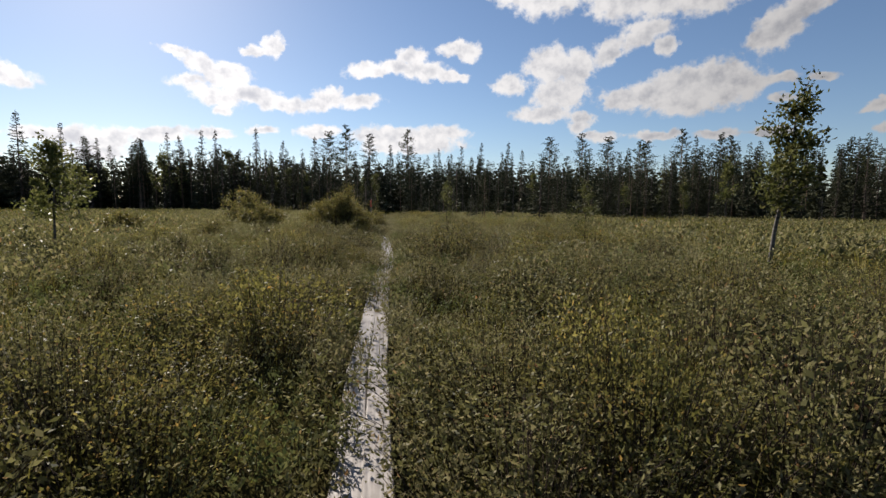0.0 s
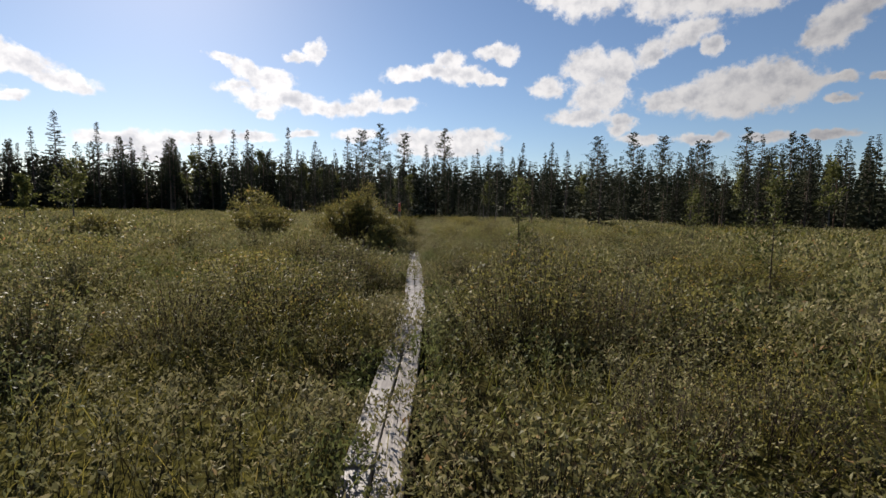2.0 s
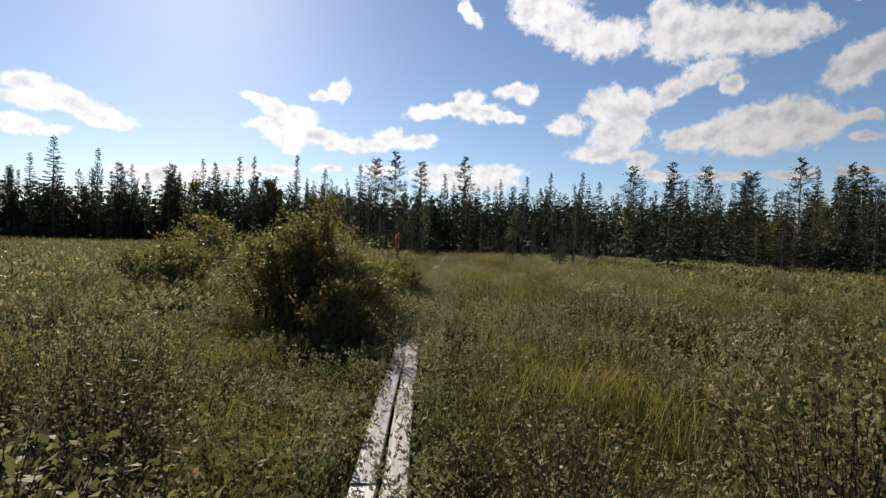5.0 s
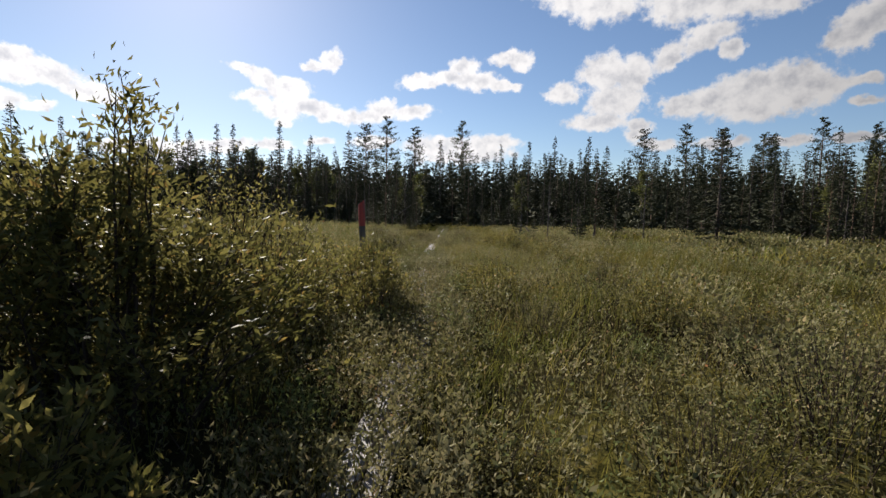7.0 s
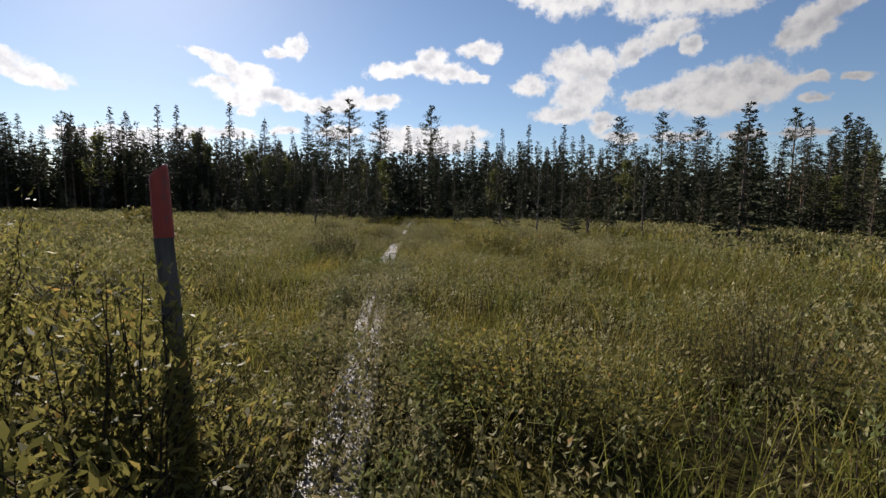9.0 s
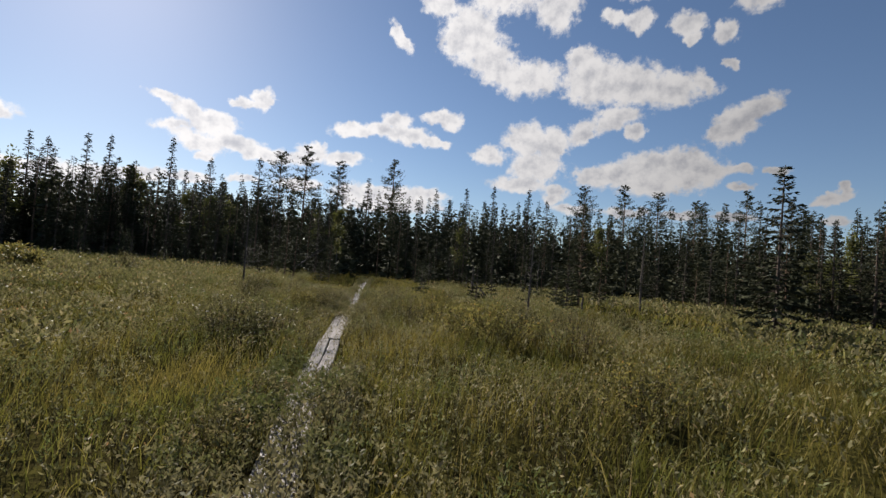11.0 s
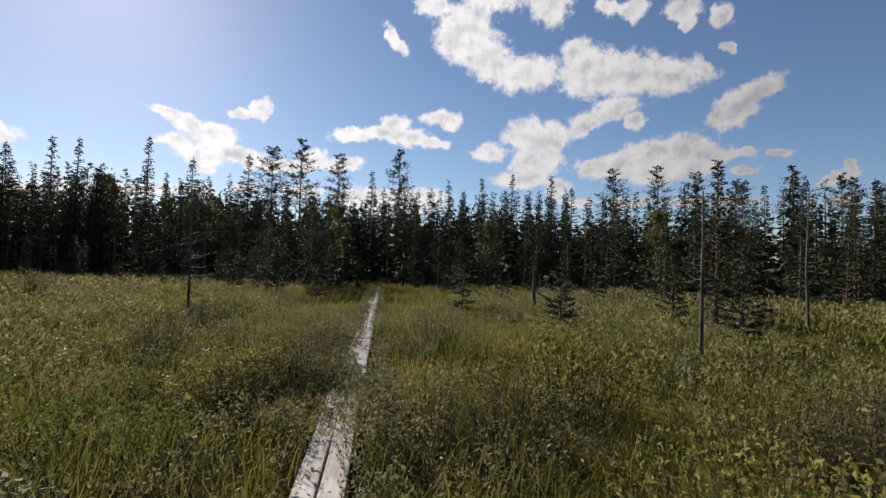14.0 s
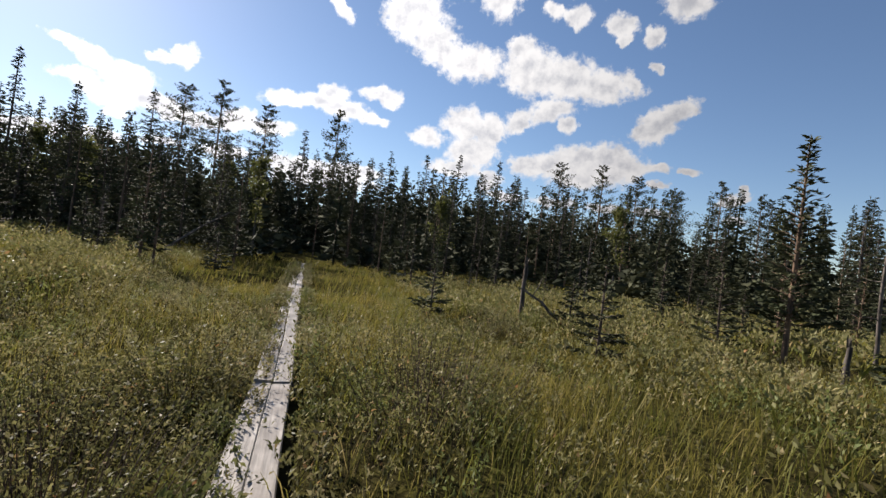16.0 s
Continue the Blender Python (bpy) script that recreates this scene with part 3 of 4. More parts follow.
SKYLINE = [
    ("s", -78.0, 13.6), ("s", -72.7, 16.3), ("s", -68.3, 14.9), ("s", -64.5, 12.5), ("s", -50.3, 13.4), ("s", -48.5, 13.0),
    ("s", -45.6, 14.2), ("s", -43.9, 14.5), ("s", -36.3, 14.8), ("s", -31.2, 12.6), ("s", -26.0, 13.7),
    ("p", -23.4, 14.4), ("p", -20.6, 15.9), ("p", -16.1, 14.3), ("s", -12.2, 12.6), ("p", -9.0, 15.4),
    ("s", -2.8, 11.8), ("s", 1.6, 12.8), ("s", 5.3, 13.5), ("s", 11.1, 13.8), ("s", 14.0, 12.4),
    ("p", 19.3, 14.4), ("p", 26.4, 15.7), ("p", 31.9, 15.0), ("p", 39.2, 14.7), ("p", 41.2, 14.7),
    ("p", 48.7, 17.4), ("s", 53.3, 16.7), ("p", 58.1, 16.8), ("p", 60.5, 16.5),
]


DEEP = []          # trees too deep in the wood to tell apart


def build_forest():
    rng = np.random.default_rng(21)
    spruces = []
    for i in range(6):
        h = 10.0
        t, c = spruce_parts(h, 300 + i, radius=(0.8, 1.1, 1.5, 0.95, 1.65, 1.3)[i], spray=0.26, dz=0.26, bare=(0.06, 0.1, 0.04, 0.2, 0.08, 0.12)[i])
        spruces.append(tree_thing("spruce", "dark green spruce with drooping ragged limbs at the forest edge", "spruce tree", t, BARK, c, SPRUCE_NEEDLE, "forest trees"))
    pines = []
    for i in range(5):
        t, c = pine_parts(10.0, 400 + i, (0.25, 0.35, 0.4, 0.2, 0.42)[i], (0.105, 0.12, 0.115, 0.1, 0.125)[i], 0.2, 40, 12)
        pines.append(tree_thing("pine", "tall pine with bare stem and rounded dark crown", "pine tree", t, PINE_BARK, c, PINE_NEEDLE, "forest trees"))
    tall_pines = []
    for i in range(4):
        t, c = pine_parts(12.0, 430 + i, (0.22, 0.3, 0.26, 0.35)[i], (0.15, 0.175, 0.165, 0.185)[i], 0.2, 92, 21, 0.012)
        tall_pines.append(tree_thing("pine", "tall old pine with dense layered dark crown above the forest", "pine tree", t, PINE_BARK, c, PINE_NEEDLE, "forest trees"))
    birches = []
    for i in range(2):
        t, c = broadleaf_parts(8.0, 450 + i, 0.3, 900, 1, 0.25, 0.2, upright=0.7)
        birches.append(tree_thing("birch", "slender birch with thin grey-green crown in the forest", "birch tree", t, BIRCH_BARK, c, BIRCH_LEAF, "forest trees"))
    used = {}

    def put(kind, x, y, h, native):
        ob = kind[int(rng.integers(len(kind)))]
        m = at_ground(x, y, rng.uniform(0, 360), h / native)
        if ob not in used:
            used[ob] = m
        else:
            copy_thing(ob, m)

    for k, x, h in SKYLINE:
        put(spruces[:4] if k == "s" else tall_pines, x, 92 + 0.2 * x + rng.uniform(-1.5, 1.5), h + 0.2, 10.0 if k == "s" else 12.0)
    # the body of the wood, lower towards the open bog
    count = 0
    while count < 640:
        x = rng.uniform(-92, 80)
        deep = rng.random() ** 1.5 * 44
        y = float(edge_y(x)) + deep + rng.normal(0, 1.5)
        if y > 104 + 0.2 * x or abs(x - board_x(min(y, 64))) < 1.2 and y < 70:
            continue
        limit = 1.3 + 0.20 * math.hypot(x + 5.2, y - 38.4)
        limit = min(limit, 0.9 + 0.15 * math.hypot(x + 1.4, y - 11.6), 13.2)
        h = limit * rng.uniform(0.6, 0.95)
        r = rng.random()
        if deep > 17 or len(DEEP) and r < 0.12:
            DEEP.append((x, y, h))
        elif r < 0.68:
            put(spruces, x, y, h, 10.0)
        elif r < 0.93:
            put(pines, x, y, h, 10.0)
        else:
            put(birches, x, y, h * 0.9, 8.0)
        count += 1
    spare = [ob for ob in spruces + pines + tall_pines + birches if ob not in used]
    for i, ob in enumerate(spare):
        used[ob] = at_ground(-58 + 9 * i, 84 + i, 40 * i, 0.95)
    for ob, m in used.items():
        ob.matrix_basis = m


build_forest()


def build_undergrowth():
    """Low dense saplings and brush that darken the foot of the wood."""
    rng = np.random.default_rng(35)
    p = Pile()
    n = 1500
    x = rng.uniform(-95, 85, n)
    y = edge_y(x) + 2.5 + rng.random(n) * 40
    for px, py in zip(x, y):
        if abs(px - board_x(min(py, 64))) < 1.0 or py > 108 + 0.2 * px:
            continue
        h = rng.uniform(1.0, 3.4)
        m = 18
        z = rng.random(m) * h
        a = rng.uniform(0, 6.28, m)
        w = (1 - z / h) * 0.55 + 0.2
        at = np.stack([px + np.cos(a) * w * 0.4, py + np.sin(a) * w * 0.4, z + GROUND_Z], 1)
        way = np.stack([np.cos(a), np.sin(a), rng.uniform(-0.3, 0.6, m)], 1)
        p.leaves(at, way, w + 0.25, w * 0.4 + 0.14, rng, 0.3)
    tagged(new("undergrowth", p.mesh("undergrowth", SPRUCE_NEEDLE)), "dark brush and conifer saplings under the trees", "undergrowth", kind="stuff")


build_undergrowth()


def build_far_woods():
    """Woods behind and all round the bog, too far to count."""
    rng = np.random.default_rng(33)
    p = Pile()
    n = 1600
    ang = rng.uniform(0, 2 * math.pi, n)
    ahead = np.cos(ang)
    r = 78 + 26 * rng.random(n) - 8 * ahead
    cx, cy = np.sin(ang) * r * 1.1, 32 + np.cos(ang) * r
    bx = rng.uniform(-100, 100, 420)
    cx, cy = np.concatenate([cx, bx]), np.concatenate([cy, 100 + 0.2 * bx + rng.uniform(0, 12, 420)])
    for x, y in zip(cx, cy):
        if y > 36 and y < 104 + 0.2 * x - 6 and abs(x) < 88:
            continue
        h = rng.uniform(7.5, 10.5) if y > 30 else rng.uniform(8, 14)
        m = 22
        z = rng.random(m) ** 0.9 * h
        a = rng.uniform(0, 6.28, m)
        w = (1 - z / h) * h * 0.12 + 0.15
        at = np.stack([x + np.cos(a) * w * 0.3, y + np.sin(a) * w * 0.3, z], 1)
        way = np.stack([np.cos(a), np.sin(a), rng.uniform(-0.9, 0.3, m)], 1)
        p.leaves(at, way, w * 1.5 + 0.5, w * 0.8 + 0.35, rng, 0.3)
        p.limb([(x, y, -0.2), (x, y, h * 0.6), (x, y, h)], [0.13, 0.07, 0.01], 4)
    for x, y, h in DEEP:
        m = int(70 + 9 * h)
        z = (0.06 + 0.94 * rng.random(m) ** 0.85) * h
        a = rng.uniform(0, 6.28, m)
        w = ((1 - z / h) * 0.115 + 0.012) * h * rng.uniform(0.6, 1.15, m)
        out = rng.random(m) * 0.55
        at = np.stack([x + np.cos(a) * w * out, y + np.sin(a) * w * out, z], 1)
        way = np.stack([np.cos(a), np.sin(a), rng.uniform(-0.7, 0.25, m)], 1)
        p.leaves(at, way, w * 0.7 + 0.22, w * 0.28 + 0.1, rng, 0.3)
        p.limb([(x, y, -0.2), (x, y, h * 0.6), (x, y, h)], [0.011 * h, 0.006 * h, 0.01], 5)
    tagged(new("far_woods", p.mesh("far_woods", SPRUCE_NEEDLE)), "distant dark conifer woods round the bog", "woods", kind="stuff")


build_far_woods()


# ---- scrub pines, dead trunks and birches standing in the bog ----
def bog_tree(kind, x, y, h, seed, tilt=0.0):
    m = at_ground(x, y, (seed * 67) % 360, 1.0, tilt)
    if kind == "spruce":
        t, c = spruce_parts(h, seed, radius=0.19 * h, spray=0.22, dz=0.2, bare=0.12)
        ob = tree_thing("spruce", "young green spruce standing alone in the bog", "spruce tree", t, BARK, c, SPRUCE_NEEDLE, "bog trees")
    elif kind == "tall":
        t, c = spruce_parts(h, seed, radius=0.135 * h, spray=0.17, dz=0.14, bare=0.2, thin=1.0, rise=0.4)
        ob = tree_thing("pine", "slender bog pine with sparse crown and bare lower stem", "pine tree", t, PINE_BARK, c, PINE_NEEDLE, "bog trees")
    elif kind == "scrub":
        t, c = spruce_parts(h, seed, radius=0.22 * h, spray=0.13, dz=0.1, bare=0.12, thin=0.85, rise=0.3)
        ob = tree_thing("pine", "stunted little bog pine with ragged crown", "pine tree", t, BARK, c, PINE_NEEDLE, "bog trees")
    else:
        t, c = pine_parts(h, seed, 0.2, 0.15, 0.09, 30, 2, 0.03)
        ob = tree_thing("dead_pine", "dead grey bog pine with broken bare limbs", "dead tree", t, DEAD_WOOD, c, PINE_NEEDLE, "bog trees")
    ob.matrix_basis = m


BOG_TREES = [
    ("spruce", 7.6, 40.8, 5.5), ("tall", 3.1, 46.0, 4.6), ("dead", -0.1, 41.3, 2.9), ("scrub", 2.4, 46.9, 2.0), ("scrub", -1.35, 45.1, 1.75),
    ("scrub", -0.3, 48.3, 1.3), ("scrub", -3.6, 48.0, 1.5), ("scrub", 4.8, 52.1, 2.4), ("scrub", 5.0, 49.0, 1.4), ("dead", 6.0, 46.5, 3.9),
    ("dead", -11.0, 46.2, 3.3), ("tall", -11.5, 53.3, 3.8), ("scrub", -14.2, 56.4, 2.3), ("tall", -9.4, 55.3, 2.9), ("scrub", -9.5, 53.6, 1.5),
    ("scrub", -15.4, 57.8, 2.1), ("tall", -10.7, 52.2, 2.9), ("tall", 11.9, 40.1, 3.2), ("scrub", 1.6, 42.8, 2.1), ("tall", 4.6, 47.6, 2.5),
]
for i, (kind, x, y, h) in enumerate(BOG_TREES):
    bog_tree(kind, x, y, h, 500 + i)


def scatter_bog_trees():
    rng = np.random.default_rng(71)
    n = 0
    while n < 64:
        x = rng.uniform(-45, 34)
        y = float(edge_y(x)) - rng.random() ** 1.6 * 9 + 1
        if abs(x - board_x(min(y, 64))) < 2.5:
            continue
        bog_tree(("scrub", "scrub", "tall", "dead", "spruce")[int(rng.integers(5))], x, y, rng.uniform(1.0, 3.0), 600 + n)
        n += 1


scatter_bog_trees()


def broken_stump(x, y, h, r, seed):
    rng = np.random.default_rng(seed)
    p = Pile()
    zs = np.linspace(0, h, 6)
    p.limb(np.stack([rng.normal(0, 0.01, 6), rng.normal(0, 0.01, 6), zs], 1), r * (1.15 - 0.4 * zs / h), 8)
    top = rng.normal(0, r * 0.4, (5, 3)) * (1, 1, 0) + (0, 0, h - 0.02)
    p.blades(top, top + rng.normal(0, 0.02, (5, 3)) + (0, 0, 0.18), r * 0.8, rng)
    base = tagged(new("stump"), "broken grey dead tree stump in the bog", "stump", "dead wood")
    part("trunk", p, DEAD_WOOD, base)
    base.matrix_basis = at_ground(x, y)


broken_stump(-1.1, 49.3, 1.5, 0.06, 1)
broken_stump(2.8, 44.6, 0.75, 0.05, 2)


def fallen_log(x, y, length, r, turn, tilt, seed):
    rng = np.random.default_rng(seed)
    p = Pile()
    u = np.linspace(0, 1, 6)
    p.limb(np.stack([u * length, rng.normal(0, 0.02, 6), rng.normal(0, 0.015, 6)], 1), r * (1 - 0.6 * u), 7)
    for k in range(7):
        f = rng.uniform(0.3, 0.95) * length
        d = rng.normal(0, 0.16, 3)
        p.limb([(f, 0, 0), (f + 0.06, d[1], abs(d[2])), (f + 0.15, d[1] * 1.9, abs(d[2]) * 1.8)], [r * 0.3, r * 0.2, 0.003], 4)
    base = tagged(new("fallen_log"), "grey fallen dead trunk with broken branches", "log", "dead wood")
    part("trunk", p, DEAD_WOOD, base)
    base.matrix_basis = pose(x, y, float(ground_z(x, y)) + r * 0.6, 0, tilt, turn)


fallen_log(-0.2, 48.4, 1.5, 0.05, 140, -32, 3)
fallen_log(9.5, 40.3, 2.6, 0.07, 20, -4, 4)
fallen_log(-13.0, 58.0, 3.4, 0.06, 30, -38, 5)


def birch(x, y, h, seed, count, leaf, label, lean=(0, 0), spread=0.28):
    t, c = broadleaf_parts(h, seed, leaf, count, 1, 0.28, spread, lean, 0.6, r0=0.012 if h > 2.2 else 0.006)
    ob = tree_thing("birch", label, "birch tree", t, BIRCH_BARK if h > 2.2 else TWIG, c, BIRCH_LEAF, "bog birches")
    ob.matrix_basis = at_ground(x, y)


birch(7.8, 11.4, 4.5, 700, 2300, 0.12, "loose-crowned young birch bent by wind above the shrubs", (0.12, 0.0), 0.2)
birch(-11.9, 13.4, 3.2, 701, 1800, 0.12, "small crooked birch with pale thin crown on the bog", (0.05, 0), 0.36)
birch(-25.0, 27.3, 2.7, 702, 900, 0.16, "low pale birch at the far side of the bog")
birch(-25.0, 30.2, 3.9, 703, 1200, 0.16, "pale birch at the far side of the bog")
birch(-0.2, 12.4, 1.95, 704, 900, 0.038, "thin birch sapling with few small leaves", (0.03, 0), 0.22)
birch(3.6, 12.6, 2.1, 705, 900, 0.05, "spindly birch sapling with a tuft of leaves on top", (0, 0), 0.3)
birch(6.5, 22.2, 2.1, 706, 500, 0.08, "spindly birch sapling far out among shrubs")


# ---- bushes ----
def bush(name, x, y, h, spread, seed, count, leaf, label, stems=22, size=(1.0, 1.0), group="shrubs", r0=0.009, leaf_w=0.34):
    t, c = broadleaf_parts(h, seed, leaf, count, stems, 0.04, spread, upright=0.75, r0=r0, leaf_w=leaf_w)
    base = tagged(new(name), label, "bush", group)
    part("branchwork", t, TWIG, base)
    part("foliage", c, WILLOW_LEAF, base)
    base.matrix_basis = at_ground(x, y) @ Matrix.Diagonal((size[0], size[1], 1, 1))


bush("willow_bush", -5.1, 20.65, 1.8, 0.62, 800, 18000, 0.065, "large dense willow bush overhanging the boards", 60, (1.35, 1.05), "willows")
bush("willow_bush", -4.8, 20.6, 2.7, 0.2, 801, 2600, 0.07, "tall willow shoots with narrow leaves against the sky", 12, (1.0, 0.8), "willows")
bush("willow_bush", -3.95, 19.1, 1.0, 0.5, 807, 3200, 0.07, "low willow growth with yellowing leaves beside the boards", 26, (1.0, 1.0), "willows")
for i, (x, y, h) in enumerate([(-3.72, 23.1, 1.1), (-3.95, 23.75, 1.3), (-4.5, 23.0, 1.1), (-5.3, 23.6, 1.15), (-4.45, 22.3, 1.1), (-4.85, 22.6, 1.75), (-5.25, 22.5, 2.1), (-5.0, 22.1, 1.9), (-4.12, 24.15, 1.25), (-4.25, 24.4, 1.15), (-5.3, 24.2, 1.6), (-5.9, 24.9, 1.7), (-5.0, 24.9, 1.25)]):
    bush("willow_bush", x, y, h, 0.42, 900 + i, 2300, 0.05, "upright willow shoots with yellow-green leaves beside the overgrown boards", 18, (1.0, 1.0), "willows")
bush("willow_bush", -6.9, 24.6, 1.25, 0.7, 802, 4200, 0.08, "low spreading willow bush behind the path", 30, (1.5, 1.0), "willows")
bush("willow_bush", -9.6, 22.9, 1.35, 0.7, 803, 4200, 0.09, "rounded grey-green willow bush on the bog", 30, (1.6, 1.0), "willows")
bush("willow_bush", -14.0, 30.5, 2.5, 0.5, 804, 4200, 0.12, "taller grey-green willow bush far out", 30, (1.3, 1.0), "willows")
bush("willow_bush", -16.0, 21.8, 1.1, 0.7, 805, 2600, 0.1, "low pale willow bush on the open bog", 24, (1.5, 1.0), "willows")
bush("willow_bush", -19.3, 44.7, 1.2, 0.8, 806, 2200, 0.11, "low pale willow bush near the forest", 22, (1.6, 1.0), "willows")
# where the denser dwarf shrubs stand out of the cover
SHRUBS_NEAR = [
    (0.4, 3.3), (1.1, 3.3), (2.1, 3.7), (2.6, 3.4), (1.0, 2.3), (1.8, 2.2), (0.4, 2.1), (-1.6, 2.2), (-1.0, 2.1),
    (-2.3, 2.6), (-1.0, 3.1), (-2.9, 4.5), (-1.9, 4.6), (-1.5, 12.9), (-0.3, 13.4), (0.6, 13.5), (2.8, 15.0), (2.7, 13.2),
    (4.0, 13.6), (0.0, 10.4), (-0.5, 10.5), (0.9, 10.8), (1.7, 10.8), (-4.8, 12.8), (-3.1, 11.5), (-3.3, 14.0), (-2.2, 10.1),
    (-3.1, 10.5), (3.5, 21.7), (-2.3, 20.1), (1.0, 20.7), (3.6, 22.0), (5.4, 22.3), (-4.8, 15.9), (-2.7, 13.7), (-1.2, 15.3),
]
SHRUBS_FAR = [
    (-1.1, 13.9), (0.3, 15.5), (-1.8, 23.5), (-0.3, 23.9), (0.2, 23.1), (-2.4, 20.3), (-1.1, 20.5), (-0.0, 21.2), (-2.1, 35.7),
    (-0.5, 35.1), (-2.3, 25.2), (-0.5, 25.8), (-0.9, 26.1), (-3.9, 24.3), (-4.6, 24.6), (-3.8, 37.9), (-4.5, 38.0), (-3.1, 38.5),
    (-5.9, 39.3), (-6.7, 38.9), (-1.8, 37.4), (-1.2, 37.2), (-0.1, 37.7), (-8.7, 40.9), (-14.1, 42.7), (-18.3, 50.0), (-4.3, 35.3),
    (-3.0, 35.9), (-6.3, 35.1), (-6.8, 35.0), (-6.5, 42.5), (-6.4, 40.6), (-9.7, 44.9), (-6.3, 39.7), (-7.3, 40.5), (-4.5, 42.2),
]


def shrub_parts(h, r, seed, shoots=74, leaves=18, leaf=0.05):
    """A domed dwarf shrub: upright shoots out of one stock, small leaves along their outer halves."""
    rng = np.random.default_rng(seed)
    twigs, foliage = Pile(), Pile()
    a = rng.uniform(0, 6.28, shoots)
    e = rng.random(shoots) ** 0.55
    lump = 1 + 0.22 * np.sin(a * 2 + rng.uniform(0, 6)) + 0.14 * np.sin(a * 5 + rng.uniform(0, 6))
    tip = np.stack([np.cos(a) * e * r * lump, np.sin(a) * e * r * lump, h * np.sqrt(1.02 - 0.8 * e ** 2) * rng.uniform(0.8, 1.06, shoots)], 1)
    foot = tip * (0.55, 0.55, 0) + rng.normal(0, 0.03, (shoots, 3)) * (1, 1, 0)
    for f, t in zip(foot, tip):
        twigs.limb([f, f * 0.45 + t * 0.55 + (0, 0, 0.04), t], [0.003, 0.002, 0.0008], 3)
    u = 1 - rng.random((shoots, leaves)) ** 1.2 * 0.85
    at = (foot[:, None] + (tip - foot)[:, None] * u[..., None]).reshape(-1, 3) + rng.normal(0, 0.022, (shoots * leaves, 3))
    way = np.repeat((tip - foot) / h * 0.8, leaves, 0) + rng.normal(0, 0.55, (shoots * leaves, 3))
    ln = leaf * rng.uniform(0.55, 1.3, shoots * leaves)
    foliage.leaves(at, way, ln, ln * rng.uniform(0.38, 0.55, shoots * leaves), rng, 0.2)
    return twigs, foliage


def build_shrubs():
    rng = np.random.default_rng(44)
    models = []
    for i in range(9):
        t, c = shrub_parts(0.72, (0.5, 0.6, 0.7)[i % 3], 820 + i, (96, 108, 120)[i % 3], 28, (0.024, 0.028, 0.031, 0.035)[i % 4])
        base = tagged(new("shrub"), ("dense dark dwarf birch shrub with small round leaves", "grey-green low willow shrub with upright leafy shoots", "spreading dwarf birch shrub with dull olive leaves")[i % 3], "bush", "dwarf shrubs")
        part("branchwork", t, TWIG, base)
        part("foliage", c, (DWARF_LEAF, WILLOW_LEAF, DWARF_LEAF)[i % 3], base)
        models.append(base)
    spots = [(x, y, 1.25 if y > 33 else 1.0) for x, y in SHRUBS_NEAR + SHRUBS_FAR]
    while len(spots) < 190:
        y = (rng.uniform(0.8, 20), rng.uniform(20, 33), rng.uniform(33, 52))[int(rng.choice(3, p=(0.45, 0.35, 0.2)))]
        d = rng.uniform(0.75, 8.5 if y < 20 else 12) * (1 if rng.random() < (0.58 if y < 30 else 0.4) else -1)
        x = float(board_x(y)) + d
        if wave(x, y, 2.4, 2) > 0.38 and (y < 26 or wave(x, y, 5.0, 3) > 0.5):
            spots.append((x, y, 0.86))
    fresh = list(models)
    for i, (x, y, k) in enumerate(spots):
        room = abs(x - float(board_x(y)))
        if room < 0.6:
            continue
        size = k * rng.uniform(0.85, 1.25) * float(np.interp(y, [0, 18, 24, 30, 45], [1.08, 1.0, 0.85, 0.82, 0.78]))
        size = min(size, (room - 0.12) / 0.8)
        m = at_ground(x, y, rng.uniform(0, 360), size) @ Matrix.Diagonal((rng.uniform(0.9, 1.35), rng.uniform(0.9, 1.2), rng.uniform(0.85, 1.1), 1))
        if fresh:
            fresh.pop().matrix_basis = m
        else:
            copy_thing(models[int(rng.integers(len(models)))], m)


build_shrubs()


def far_shrub_cover():
    """Shrub clumps past the nearest ones, all over the open bog."""
    rng = np.random.default_rng(46)
    p = Pile()
    n = 0
    while n < 1500:
        y = rng.uniform(-2, 60)
        d = rng.uniform(3.5, 34) * (1 if rng.random() < 0.5 else -1)
        x = float(board_x(y)) + d
        if y > edge_y(x) - 1 or wave(x, y, 6.0, 3) < 0.45:
            continue
        n += 1
        far = abs(d) > 10
        m = 60 if far else 130
        r, h = rng.uniform(0.4, 1.1), rng.uniform(0.4, 0.72) * (1.0 if y < 25 else 0.8)
        a, e = rng.uniform(0, 6.28, m), rng.random(m) ** 0.5
        at = np.stack([x + np.cos(a) * e * r, y + np.sin(a) * e * r, h * np.sqrt(1 - 0.85 * e ** 2) * rng.uniform(0.35, 1.1, m) + ground_z(x, y)], 1)
        way = np.stack([np.cos(a) * 0.5, np.sin(a) * 0.5, rng.uniform(0.1, 1.4, m)], 1) + rng.normal(0, 0.3, (m, 3))
        ln = (0.15 if far else 0.09) * rng.uniform(0.6, 1.3, m)
        p.leaves(at, way, ln, ln * 0.45, rng, 0.2)
    tagged(new("shrub_cover", p.mesh("shrub_cover", DWARF_LEAF)), "dark dwarf shrub clumps dotted over the open bog", "shrubs", kind="stuff")


far_shrub_cover()


